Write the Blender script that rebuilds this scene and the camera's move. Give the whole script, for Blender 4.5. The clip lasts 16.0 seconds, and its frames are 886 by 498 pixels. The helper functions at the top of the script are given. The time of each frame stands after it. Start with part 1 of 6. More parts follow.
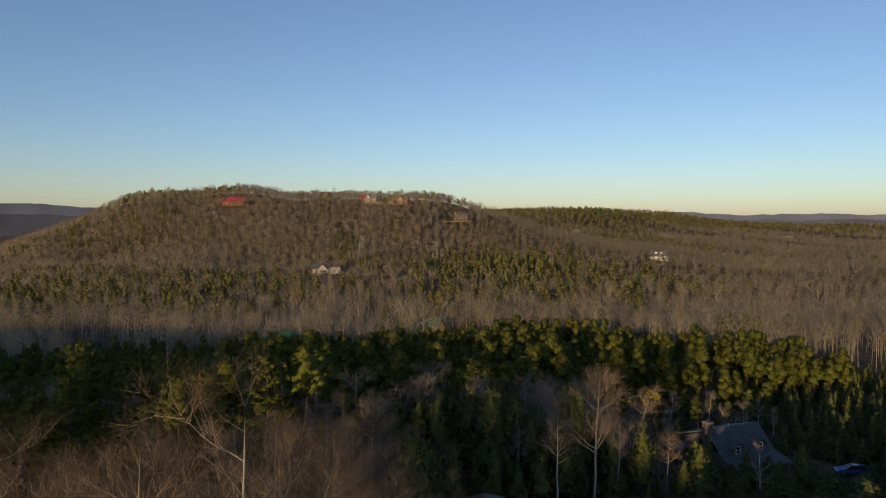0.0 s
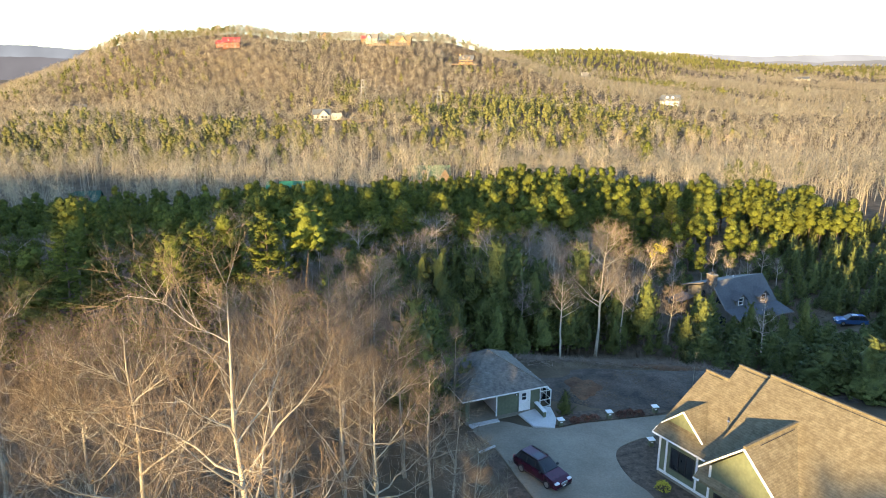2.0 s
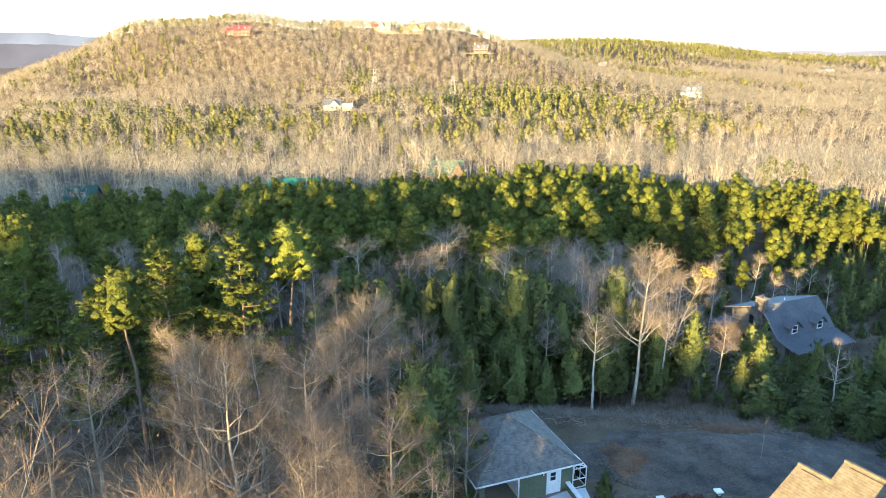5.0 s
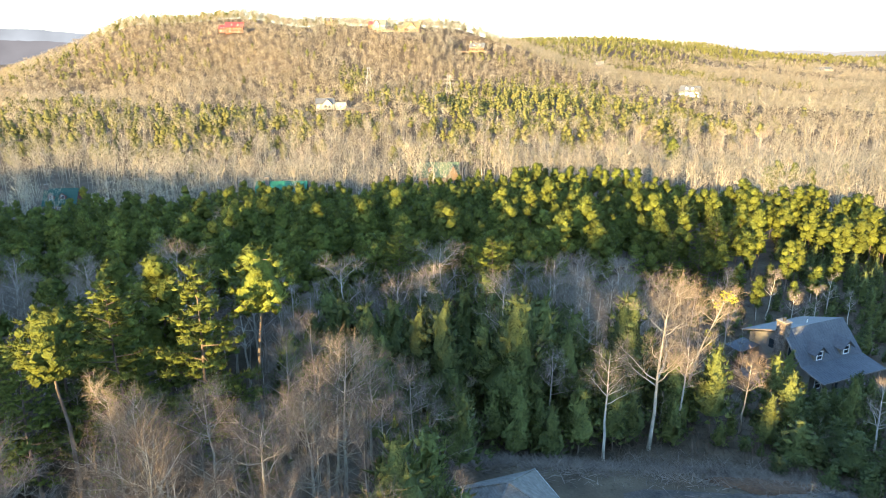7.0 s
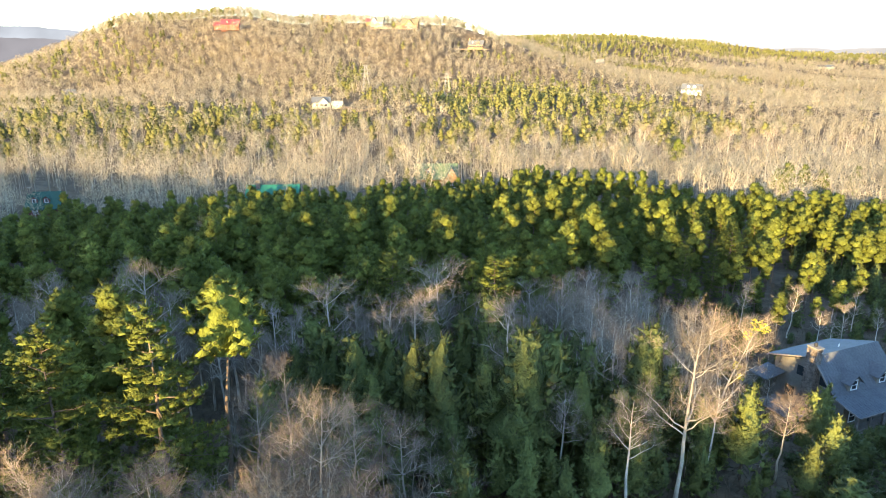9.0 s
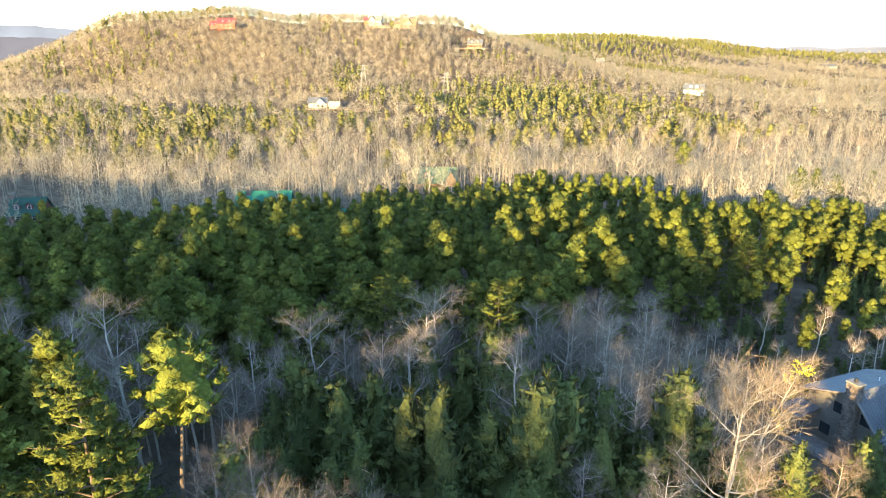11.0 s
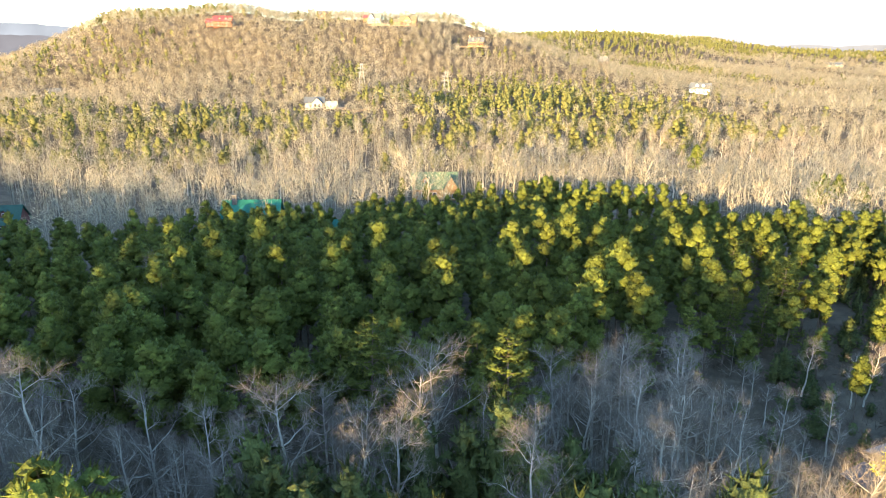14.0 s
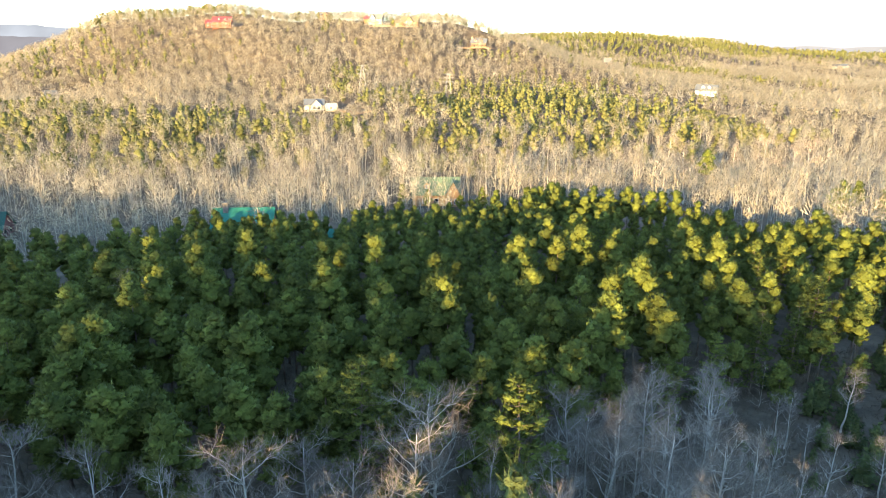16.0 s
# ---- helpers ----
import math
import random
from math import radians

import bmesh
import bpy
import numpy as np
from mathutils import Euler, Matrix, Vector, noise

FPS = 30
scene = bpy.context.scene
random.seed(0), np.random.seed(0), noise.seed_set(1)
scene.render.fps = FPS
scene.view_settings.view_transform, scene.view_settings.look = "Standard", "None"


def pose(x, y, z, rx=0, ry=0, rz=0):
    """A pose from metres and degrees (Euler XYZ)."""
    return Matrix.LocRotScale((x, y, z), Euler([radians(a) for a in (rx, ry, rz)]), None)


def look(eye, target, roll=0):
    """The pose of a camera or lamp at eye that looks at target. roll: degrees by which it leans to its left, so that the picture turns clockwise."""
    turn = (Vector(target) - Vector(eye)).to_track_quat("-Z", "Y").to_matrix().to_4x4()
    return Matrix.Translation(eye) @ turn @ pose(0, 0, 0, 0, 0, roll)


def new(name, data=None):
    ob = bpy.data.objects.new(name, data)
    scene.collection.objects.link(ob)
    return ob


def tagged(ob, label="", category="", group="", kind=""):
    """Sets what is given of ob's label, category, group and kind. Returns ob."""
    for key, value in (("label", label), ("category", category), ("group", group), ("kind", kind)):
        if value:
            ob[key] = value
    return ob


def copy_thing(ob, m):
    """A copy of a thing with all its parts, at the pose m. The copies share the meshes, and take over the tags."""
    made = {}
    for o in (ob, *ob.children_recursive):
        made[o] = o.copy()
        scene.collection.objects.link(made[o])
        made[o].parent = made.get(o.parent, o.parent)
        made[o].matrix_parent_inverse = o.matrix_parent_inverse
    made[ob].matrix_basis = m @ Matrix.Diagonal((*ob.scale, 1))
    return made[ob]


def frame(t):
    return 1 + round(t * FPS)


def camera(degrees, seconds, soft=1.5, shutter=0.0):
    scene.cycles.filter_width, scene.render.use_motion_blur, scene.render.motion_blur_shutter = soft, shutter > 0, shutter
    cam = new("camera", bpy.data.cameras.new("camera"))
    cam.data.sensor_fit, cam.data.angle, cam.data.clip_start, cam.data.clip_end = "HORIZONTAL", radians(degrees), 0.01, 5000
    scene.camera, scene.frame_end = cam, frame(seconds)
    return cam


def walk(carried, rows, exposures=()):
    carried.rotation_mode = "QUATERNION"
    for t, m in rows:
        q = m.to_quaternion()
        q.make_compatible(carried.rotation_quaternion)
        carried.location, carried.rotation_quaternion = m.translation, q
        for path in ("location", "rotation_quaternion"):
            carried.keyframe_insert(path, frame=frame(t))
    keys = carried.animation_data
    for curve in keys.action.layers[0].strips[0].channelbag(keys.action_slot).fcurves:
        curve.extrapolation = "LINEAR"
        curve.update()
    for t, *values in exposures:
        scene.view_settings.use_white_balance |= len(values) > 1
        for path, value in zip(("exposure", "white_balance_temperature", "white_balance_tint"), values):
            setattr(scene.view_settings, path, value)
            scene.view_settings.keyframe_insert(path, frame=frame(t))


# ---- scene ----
cam = camera(66, 16.0, soft=1.0)
PATH = [
    (0, (-0.119, -1.737, 27.45), (-0.119, 0.261, 27.354), -0.0),
    (0.5, (-0.116, -1.288, 27.447), (-0.126, 0.687, 27.13), -0.2),
    (1, (-0.097, -0.477, 27.564), (-0.107, 1.473, 27.119), -0.2),
    (1.5, (-0.029, 0.64, 27.7), (-0.04, 2.574, 27.191), -0.2),
    (2, (-0.027, 2.09, 27.777), (-0.04, 4.016, 27.238), -0.1),
    (2.5, (-0.004, 3.981, 27.859), (-0.03, 5.903, 27.306), -0.1),
    (3, (0.01, 6.215, 27.913), (-0.028, 8.135, 27.356), -0.1),
    (3.5, (0.024, 8.659, 27.935), (-0.024, 10.578, 27.374), -0.0),
    (4, (0.046, 11.048, 28.0), (-0.007, 12.965, 27.433), -0.0),
    (6.5, (0.133, 22.39, 27.925), (0.092, 24.307, 27.355), 0.3),
    (7, (0.206, 24.474, 28.016), (0.169, 26.39, 27.443), 0.3),
    (7.5, (0.24, 26.595, 28.041), (0.205, 28.511, 27.467), 0.3),
    (8, (0.226, 28.697, 28.053), (0.192, 30.612, 27.476), 0.3),
    (8.5, (0.212, 30.804, 28.078), (0.178, 32.719, 27.5), 0.3),
    (9, (0.187, 32.842, 28.129), (0.154, 34.756, 27.549), 0.3),
    (11.5, (0.107, 43.63, 28.396), (0.078, 45.543, 27.812), 0.3),
    (12, (0.126, 45.756, 28.453), (0.098, 47.668, 27.866), 0.3),
    (12.5, (0.178, 47.816, 28.54), (0.149, 49.728, 27.952), 0.3),
    (13, (0.173, 50.018, 28.552), (0.143, 51.929, 27.964), 0.3),
    (13.5, (0.186, 52.155, 28.571), (0.154, 54.066, 27.981), 0.3),
    (14, (0.129, 54.361, 28.499), (0.097, 56.272, 27.911), 0.3),
    (14.5, (0.16, 56.55, 28.421), (0.127, 58.461, 27.832), 0.3),
    (15, (0.163, 58.752, 28.345), (0.128, 60.664, 27.758), 0.3),
    (15.5, (0.101, 61.008, 28.229), (0.064, 62.92, 27.644), 0.4),
    (16, (0.11, 63.221, 28.112), (0.072, 65.133, 27.528), 0.3),
]
# seconds, stops, kelvin, tint of the picture
EXPOSURES = [(0.0, 0.2, 8150, 24), (0.4, 0.12, 8500, 24), (0.7, 0.45, 8600, 24), (1.0, 0.9, 8600, 22), (1.5, 1.82, 8400, 16), (2.1, 2.86, 8000, 13), (2.7, 3.22, 7850, 12), (16.0, 3.22, 7850, 12)]
walk(cam, [(t, look(eye, target, roll)) for t, eye, target, roll in PATH], EXPOSURES)

# ---- light ----
SUN_TURN, SUN_RISE = 205.0, 8.6          # degrees: where the sun stands, clockwise from +y, and its height
sky_world = bpy.data.worlds.new("sky_world")
scene.world = sky_world
sky_world.use_nodes = True
wn = sky_world.node_tree
sky = wn.nodes.new("ShaderNodeTexSky")
sky.sky_type, sky.sun_disc = "NISHITA", False
sky.altitude = 100
sky.sun_elevation, sky.sun_rotation = radians(SUN_RISE), radians(SUN_TURN)
sky.air_density, sky.dust_density, sky.ozone_density = 0.9, 0.4, 4.0
wn.links.new(sky.outputs[0], wn.nodes["Background"].inputs[0])
wn.nodes["Background"].inputs[1].default_value = 0.15
sun_data = bpy.data.lights.new("sun", "SUN")
sun_data.energy, sun_data.angle, sun_data.color = 2.75, radians(0.6), (1.0, 0.80, 0.445)
sun = new("sun", sun_data)
sun.matrix_world = look((0, 0, 0), (-math.sin(radians(SUN_TURN)), -math.cos(radians(SUN_TURN)), -math.tan(radians(SUN_RISE))))


# ---- materials ----
def node(nt, kind, **sockets):
    n = nt.nodes.new(kind)
    for key, value in sockets.items():
        n.inputs[key].default_value = value
    return n


def surface(name, dark, light, scale=1.0, rough=0.85, metal=0.0, fine=0.0, bump=0.0, shift=0.0, gloss=0.3, leaf=0.0, broad=0.0, grain=0.28, relief=0.03, courses=0.0):
    """A procedural surface: two colours mixed by noise in world metres, a finer grain, wide patches, relief, and a
    value that shifts from piece to piece. leaf: how much light passes through it."""
    m = bpy.data.materials.new(name)
    m.use_nodes = True
    nt = m.node_tree
    bsdf = nt.nodes["Principled BSDF"]
    geo = nt.nodes.new("ShaderNodeNewGeometry")
    n1 = node(nt, "ShaderNodeTexNoise", Scale=scale, Detail=4.0, Roughness=0.6)
    nt.links.new(geo.outputs["Position"], n1.inputs["Vector"])
    ramp = nt.nodes.new("ShaderNodeValToRGB")
    ramp.color_ramp.elements[0].position, ramp.color_ramp.elements[1].position = 0.3, 0.7
    ramp.color_ramp.elements[0].color, ramp.color_ramp.elements[1].color = (*dark, 1), (*light, 1)
    nt.links.new(n1.outputs["Fac"], ramp.inputs["Fac"])
    colour = ramp.outputs["Color"]

    def times(value, low, high, src):
        span = node(nt, "ShaderNodeMapRange", **{"From Min": 0.0, "From Max": 1.0, "To Min": low, "To Max": high})
        nt.links.new(value, span.inputs["Value"])
        hsv = node(nt, "ShaderNodeHueSaturation")
        nt.links.new(span.outputs["Result"], hsv.inputs["Value"])
        nt.links.new(src, hsv.inputs["Color"])
        return hsv.outputs["Color"]

    n2 = None
    if fine or bump:
        n2 = node(nt, "ShaderNodeTexNoise", Scale=fine or scale * 12, Detail=3.0)
        nt.links.new(geo.outputs["Position"], n2.inputs["Vector"])
        colour = times(n2.outputs["Fac"], 1 - grain, 1 + grain, colour)
    if courses:
        wave = node(nt, "ShaderNodeTexWave", Scale=0.314 / courses, Distortion=0.6, Detail=2.0)
        wave.bands_direction, wave.wave_profile = "Z", "SAW"
        nt.links.new(geo.outputs["Position"], wave.inputs["Vector"])
        colour = times(wave.outputs["Fac"], 0.86, 1.06, colour)
        brick = node(nt, "ShaderNodeTexNoise", Scale=1.0, Detail=0.0)
        tall = node(nt, "ShaderNodeVectorMath")
        tall.operation = "MULTIPLY"
        tall.inputs[1].default_value = (3.4, 3.4, 1 / courses)
        nt.links.new(geo.outputs["Position"], tall.inputs[0])
        nt.links.new(tall.outputs[0], brick.inputs["Vector"])
        colour = times(brick.outputs["Fac"], 0.78, 1.22, colour)
    if broad:
        n3 = node(nt, "ShaderNodeTexNoise", Scale=broad, Detail=2.0)
        nt.links.new(geo.outputs["Position"], n3.inputs["Vector"])
        colour = times(n3.outputs["Fac"], 0.6, 1.4, colour)
    if shift:
        colour = times(geo.outputs["Random Per Island"], 1 - shift, 1 + shift, colour)
        info = nt.nodes.new("ShaderNodeObjectInfo")
        colour = times(info.outputs["Random"], 1 - shift * 0.6, 1 + shift * 0.6, colour)
    nt.links.new(colour, bsdf.inputs["Base Color"])
    bsdf.inputs["Roughness"].default_value = rough
    bsdf.inputs["Metallic"].default_value = metal
    bsdf.inputs["Specular IOR Level"].default_value = gloss
    if bump:
        bp = node(nt, "ShaderNodeBump", Strength=bump, Distance=relief)
        nt.links.new(n2.outputs["Fac"], bp.inputs["Height"])
        nt.links.new(bp.outputs["Normal"], bsdf.inputs["Normal"])
    if leaf:
        tr = nt.nodes.new("ShaderNodeBsdfTranslucent")
        nt.links.new(colour, tr.inputs["Color"])
        mix = node(nt, "ShaderNodeMixShader", Fac=leaf)
        nt.links.new(bsdf.outputs[0], mix.inputs[1])
        nt.links.new(tr.outputs[0], mix.inputs[2])
        nt.links.new(mix.outputs[0], nt.nodes["Material Output"].inputs["Surface"])
    return m


LITTER = surface("leaf_litter", (0.072, 0.053, 0.035), (0.165, 0.122, 0.078), 0.25, 0.95, fine=6.0, bump=0.6, broad=0.02, gloss=0.1)
BARK = surface("pale_bark", (0.22, 0.18, 0.13), (0.42, 0.355, 0.265), 1.2, 0.9, fine=14.0, shift=0.12, gloss=0.1, broad=0.15)
CREAMBARK = surface("cream_bark", (0.26, 0.222, 0.165), (0.46, 0.405, 0.31), 1.2, 0.9, fine=14.0, shift=0.12, gloss=0.1, broad=0.15)
REDTWIG = surface("reddish_twig", (0.118, 0.086, 0.063), (0.22, 0.166, 0.125), 0.4, 0.9, shift=0.25, gloss=0.1, broad=0.08)
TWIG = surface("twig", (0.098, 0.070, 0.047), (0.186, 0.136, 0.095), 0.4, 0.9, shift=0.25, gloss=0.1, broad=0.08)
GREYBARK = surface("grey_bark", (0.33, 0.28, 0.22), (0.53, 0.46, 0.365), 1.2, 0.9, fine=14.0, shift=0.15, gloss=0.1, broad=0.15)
CREAMTWIG = surface("cream_twig", (0.176, 0.130, 0.088), (0.295, 0.226, 0.157), 0.4, 0.9, shift=0.25, gloss=0.1, broad=0.08)
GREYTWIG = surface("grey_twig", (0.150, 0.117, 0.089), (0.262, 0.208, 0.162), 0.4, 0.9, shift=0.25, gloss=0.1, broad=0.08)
DEADLEAF = surface("dead_leaf", (0.13, 0.075, 0.038), (0.22, 0.135, 0.07), 2.0, 0.9, shift=0.3, gloss=0.1)
PINEBARK = surface("pine_bark", (0.10, 0.07, 0.05), (0.20, 0.15, 0.11), 1.0, 0.95, fine=12.0, gloss=0.1)
NEEDLE = surface("pine_needles", (0.098, 0.116, 0.022), (0.152, 0.166, 0.032), 0.35, 0.75, shift=0.3, leaf=0.25, broad=0.09, fine=3.2, grain=0.5, bump=0.7, relief=0.5, gloss=0.15)
YOUNG = surface("young_pine_needles", (0.088, 0.106, 0.028), (0.135, 0.150, 0.040), 0.5, 0.7, shift=0.35, leaf=0.2, broad=0.1, fine=4.0, grain=0.5, bump=0.7, relief=0.4, gloss=0.25)
SPRUCE = surface("dark_pine_needles", (0.066, 0.084, 0.024), (0.110, 0.128, 0.036), 0.4, 0.7, shift=0.35, leaf=0.2, broad=0.1, fine=4.0, grain=0.5, bump=0.7, relief=0.4, gloss=0.25)
FARPINE = surface("far_pine_needles", (0.142, 0.138, 0.044), (0.200, 0.188, 0.060), 0.12, 0.8, shift=0.12, leaf=0.35, broad=0.02, gloss=0.2)
FARBARK = surface("far_bark", (0.24, 0.20, 0.145), (0.40, 0.34, 0.25), 0.3, 0.95, shift=0.3, gloss=0.1, broad=0.02)
VALLEYBARK = surface("valley_bark", (0.22, 0.185, 0.136), (0.40, 0.345, 0.26), 0.3, 0.95, shift=0.2, gloss=0.1, broad=0.03)
MISTLETOE = surface("yellow_green_clumps", (0.36, 0.30, 0.03), (0.52, 0.45, 0.06), 2.0, 0.7, shift=0.25, leaf=0.3)
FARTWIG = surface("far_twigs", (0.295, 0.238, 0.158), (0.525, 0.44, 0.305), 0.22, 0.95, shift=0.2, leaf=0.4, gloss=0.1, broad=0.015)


# ---- mesh helpers ----
def mesh_of(name, verts, faces, material=None, smooth=False, normals=None):
    """A mesh from an array of places and one of triangles."""
    verts, faces = np.asarray(verts, np.float32).reshape(-1, 3), np.asarray(faces, np.int32).reshape(-1, 3)
    me = bpy.data.meshes.new(name)
    me.vertices.add(len(verts))
    me.vertices.foreach_set("co", verts.ravel())
    me.loops.add(faces.size)
    me.loops.foreach_set("vertex_index", faces.ravel())
    me.polygons.add(len(faces))
    me.polygons.foreach_set("loop_start", np.arange(len(faces), dtype=np.int32) * 3)
    if smooth:
        me.polygons.foreach_set("use_smooth", np.ones(len(faces), bool))
    if normals is not None:
        me.polygons.foreach_set("use_smooth", np.ones(len(faces), bool))
        me.attributes.new("custom_normal", "FLOAT_VECTOR", "POINT").data.foreach_set("vector", np.asarray(normals, np.float32).ravel())
    me.update(calc_edges=True)
    if material:
        me.materials.append(material)
    return me


class Buffer:
    """Gathers triangles."""

    def __init__(self):
        self.v, self.f, self.d, self.n = [], [], [], 0

    def add(self, verts, faces, normals=None):
        if normals is not None:
            self.d.append(np.asarray(normals, np.float32).reshape(-1, 3))
        self.v.append(np.asarray(verts, np.float32).reshape(-1, 3))
        self.f.append(np.asarray(faces, np.int32).reshape(-1, 3) + self.n)
        self.n += len(self.v[-1])

    def tube(self, points, radii, sides):
        """A tapering tube along points; it ends in a tip."""
        pts = np.asarray(points, float)
        rings, k = [], len(pts) - 1
        for i in range(k):
            d = pts[min(i + 1, k)] - pts[max(i - 1, 0)]
            d = d / (np.linalg.norm(d) + 1e-9)
            a = np.cross(d, (0.31, 0.95, 0.05) if abs(d[1]) < 0.9 else (1, 0, 0))
            a /= np.linalg.norm(a)
            b = np.cross(d, a)
            ang = np.arange(sides) * 2 * np.pi / sides
            rings.append(pts[i] + radii[i] * (np.cos(ang)[:, None] * a + np.sin(ang)[:, None] * b))
        faces = []
        for i in range(k - 1):
            for s in range(sides):
                p, q = i * sides + s, i * sides + (s + 1) % sides
                faces += [(p, q, q + sides), (p, q + sides, p + sides)]
        tip = k * sides
        for s in range(sides):
            faces.append(((k - 1) * sides + s, (k - 1) * sides + (s + 1) % sides, tip))
        self.add(np.concatenate(rings + [pts[-1:]]), faces)

    def blades(self, base, tip, width):
        """Thin leaves, one triangle each, from base places to tips."""
        base, tip = np.asarray(base, float), np.asarray(tip, float)
        side = np.cross(tip - base, rng.normal(size=base.shape))
        side /= np.linalg.norm(side, axis=1, keepdims=True) + 1e-9
        side *= np.asarray(width).reshape(-1, 1) * 0.5
        v = np.stack([base - side, base + side, tip], 1).reshape(-1, 3)
        self.add(v, np.arange(len(v)).reshape(-1, 3))

    def needles(self, base, tip, width, out):
        """Thin leaves that take the light like the outside of the crown they make up."""
        base, tip = np.asarray(base, float), np.asarray(tip, float)
        side = np.cross(tip - base, rng.normal(size=base.shape))
        side /= np.linalg.norm(side, axis=1, keepdims=True) + 1e-9
        side *= np.where((np.cross(side, tip - base) * out).sum(1) < 0, -0.5, 0.5)[:, None] * np.asarray(width).reshape(-1, 1)
        v = np.stack([base - side, base + side, tip], 1).reshape(-1, 3)
        self.add(v, np.arange(len(v)).reshape(-1, 3), np.repeat(out, 3, 0))

    def tufts(self, mid, tip, width, facing=None):
        """Leaf tufts, a kite of two triangles each, widest in their middle, turned towards facing."""
        mid, tip = np.asarray(mid, float), np.asarray(tip, float)
        side = np.cross(tip - mid, rng.normal(size=mid.shape) if facing is None else facing + rng.normal(0, 0.35, mid.shape))
        side /= np.linalg.norm(side, axis=1, keepdims=True) + 1e-9
        side *= np.asarray(width).reshape(-1, 1) * 0.5
        c = mid + 0.45 * (tip - mid)
        v = np.stack([mid, c + side, tip, c - side], 1).reshape(-1, 3)
        k = np.arange(len(mid))[:, None] * 4
        self.add(v, np.concatenate([k + (0, 1, 2), k + (0, 2, 3)], 1).reshape(-1, 3))

    def arrays(self):
        return np.concatenate(self.v), np.concatenate(self.f)

    def normals(self):
        return np.concatenate(self.d) if self.d else None


rng = np.random.default_rng(7)


def unit(v):
    v = np.asarray(v, float)
    return v / (np.linalg.norm(v, axis=-1, keepdims=True) + 1e-9)


# ---- ground ----
PROFILE_Y = (-900, -330, -190, -130, -60, 0, 30, 66, 74, 81, 95, 110, 165, 215, 300, 370, 500, 700, 1000, 1250, 1550, 2000, 3000, 5200)
PROFILE_Z = (-20, 2, 15.5, 16.5, 2, -4.3, -4.3, -4.3, -6.4, -8.4, -11.6, -14.2, -19.5, -22, -27, -28, -18, -18, -15, 3, 5, -25, -55, -70)


# crest of the rise behind, whose woods keep the low sun off part of the valley
RISE_X = (-465, -300, -215, -195, -165, -135, -127, -123, -118, -115, -111, -107, -103, -98, -94, -89, -85, -80, -70, -55)
RISE_Z = (25.2, 25.2, 23.2, 21.7, 22.2, 20.7, 16.2, 13.6, 13.4, 14.2, 14.4, 13.2, 11.4, 10.2, 9.7, 9.7, 9.2, 8.2, 5.2, 3.7)


def along(x, y, ax, ay, bx, by, ha, hb, s):
    """A ridge from a to b, of heights ha to hb."""
    dx, dy = bx - ax, by - ay
    k = np.clip(((x - ax) * dx + (y - ay) * dy) / (dx * dx + dy * dy), 0, 1)
    return (ha + k * (hb - ha)) * np.exp(-((x - ax - k * dx) ** 2 + (y - ay - k * dy) ** 2) / s**2)


PADS = [  # level ground under buildings: x, y, height, reach
    (19, 50, -4.3, 16), (6, 58, -4.3, 12), (50, 108, -14.6, 11), (-131, 247, -26, 10), (-52, 224, -20, 10), (-6, 291, -25.5, 11), (-229, 752, 39, 18), (-144, 836, 50, 14),
    (-86, 795, 43.5, 12), (-52, 787, 41, 14), (19, 757, 21.5, 20), (132, 787, -9.8, 18), (162, 835, 3.2, 10), (199, 632, -13.8, 14), (505, 1008, -4.5, 22), (-90, 507, -14.8, 16), (-313, 596, -17.5, 13)]


def ground_z(x, y):
    z = open_ground(x, y)
    for px, py, pz, reach in PADS:
        d = np.hypot(np.asarray(x, float) - px, np.asarray(y, float) - py)
        k = np.clip((1.7 * reach - d) / (0.7 * reach), 0, 1)
        z = z + (pz - z) * k * k * (3 - 2 * k)
    return z


def open_ground(x, y):
    x, y = np.asarray(x, float), np.asarray(y, float)
    z = sum(np.interp(y + o, PROFILE_Y, PROFILE_Z) * w for o, w in ((-7, 0.15), (-3, 0.2), (0, 0.3), (3, 0.2), (7, 0.15)))
    hill = along(x, y, -350, 830, -60, 830, 72, 65, 165)
    hill = np.maximum(hill, along(x, y, -60, 830, 10, 800, 65, 46, 150))
    hill = np.maximum(hill, along(x, y, 0, 880, 150, 1180, 44, 34, 135))
    hill = np.maximum(hill, along(x, y, 150, 1180, 420, 1600, 34, 27, 230))
    z = z + hill
    z = z - 9 * np.clip((-x - 220) / 150, 0, 1) * np.clip((y - 380) / 120, 0, 1)
    z = z + np.interp(x, RISE_X, RISE_Z) * np.exp(-((y + 140) / 55) ** 2)
    z = z - 0.1 * np.clip(-x - 9, 0, 60) * np.clip(1 - abs(y - 45) / 60, 0, 1)
    z = z - 14 * np.clip((-x - 370) / 80, 0, 1) * np.clip((y - 560) / 100, 0, 1)
    far = np.clip((y - 420) / 100, 0, 1)
    z = z + far * (3.5 * np.sin(x * 0.021 + 1.3) * np.sin(y * 0.017) + 2 * np.sin(x * 0.047 + y * 0.031))
    return z


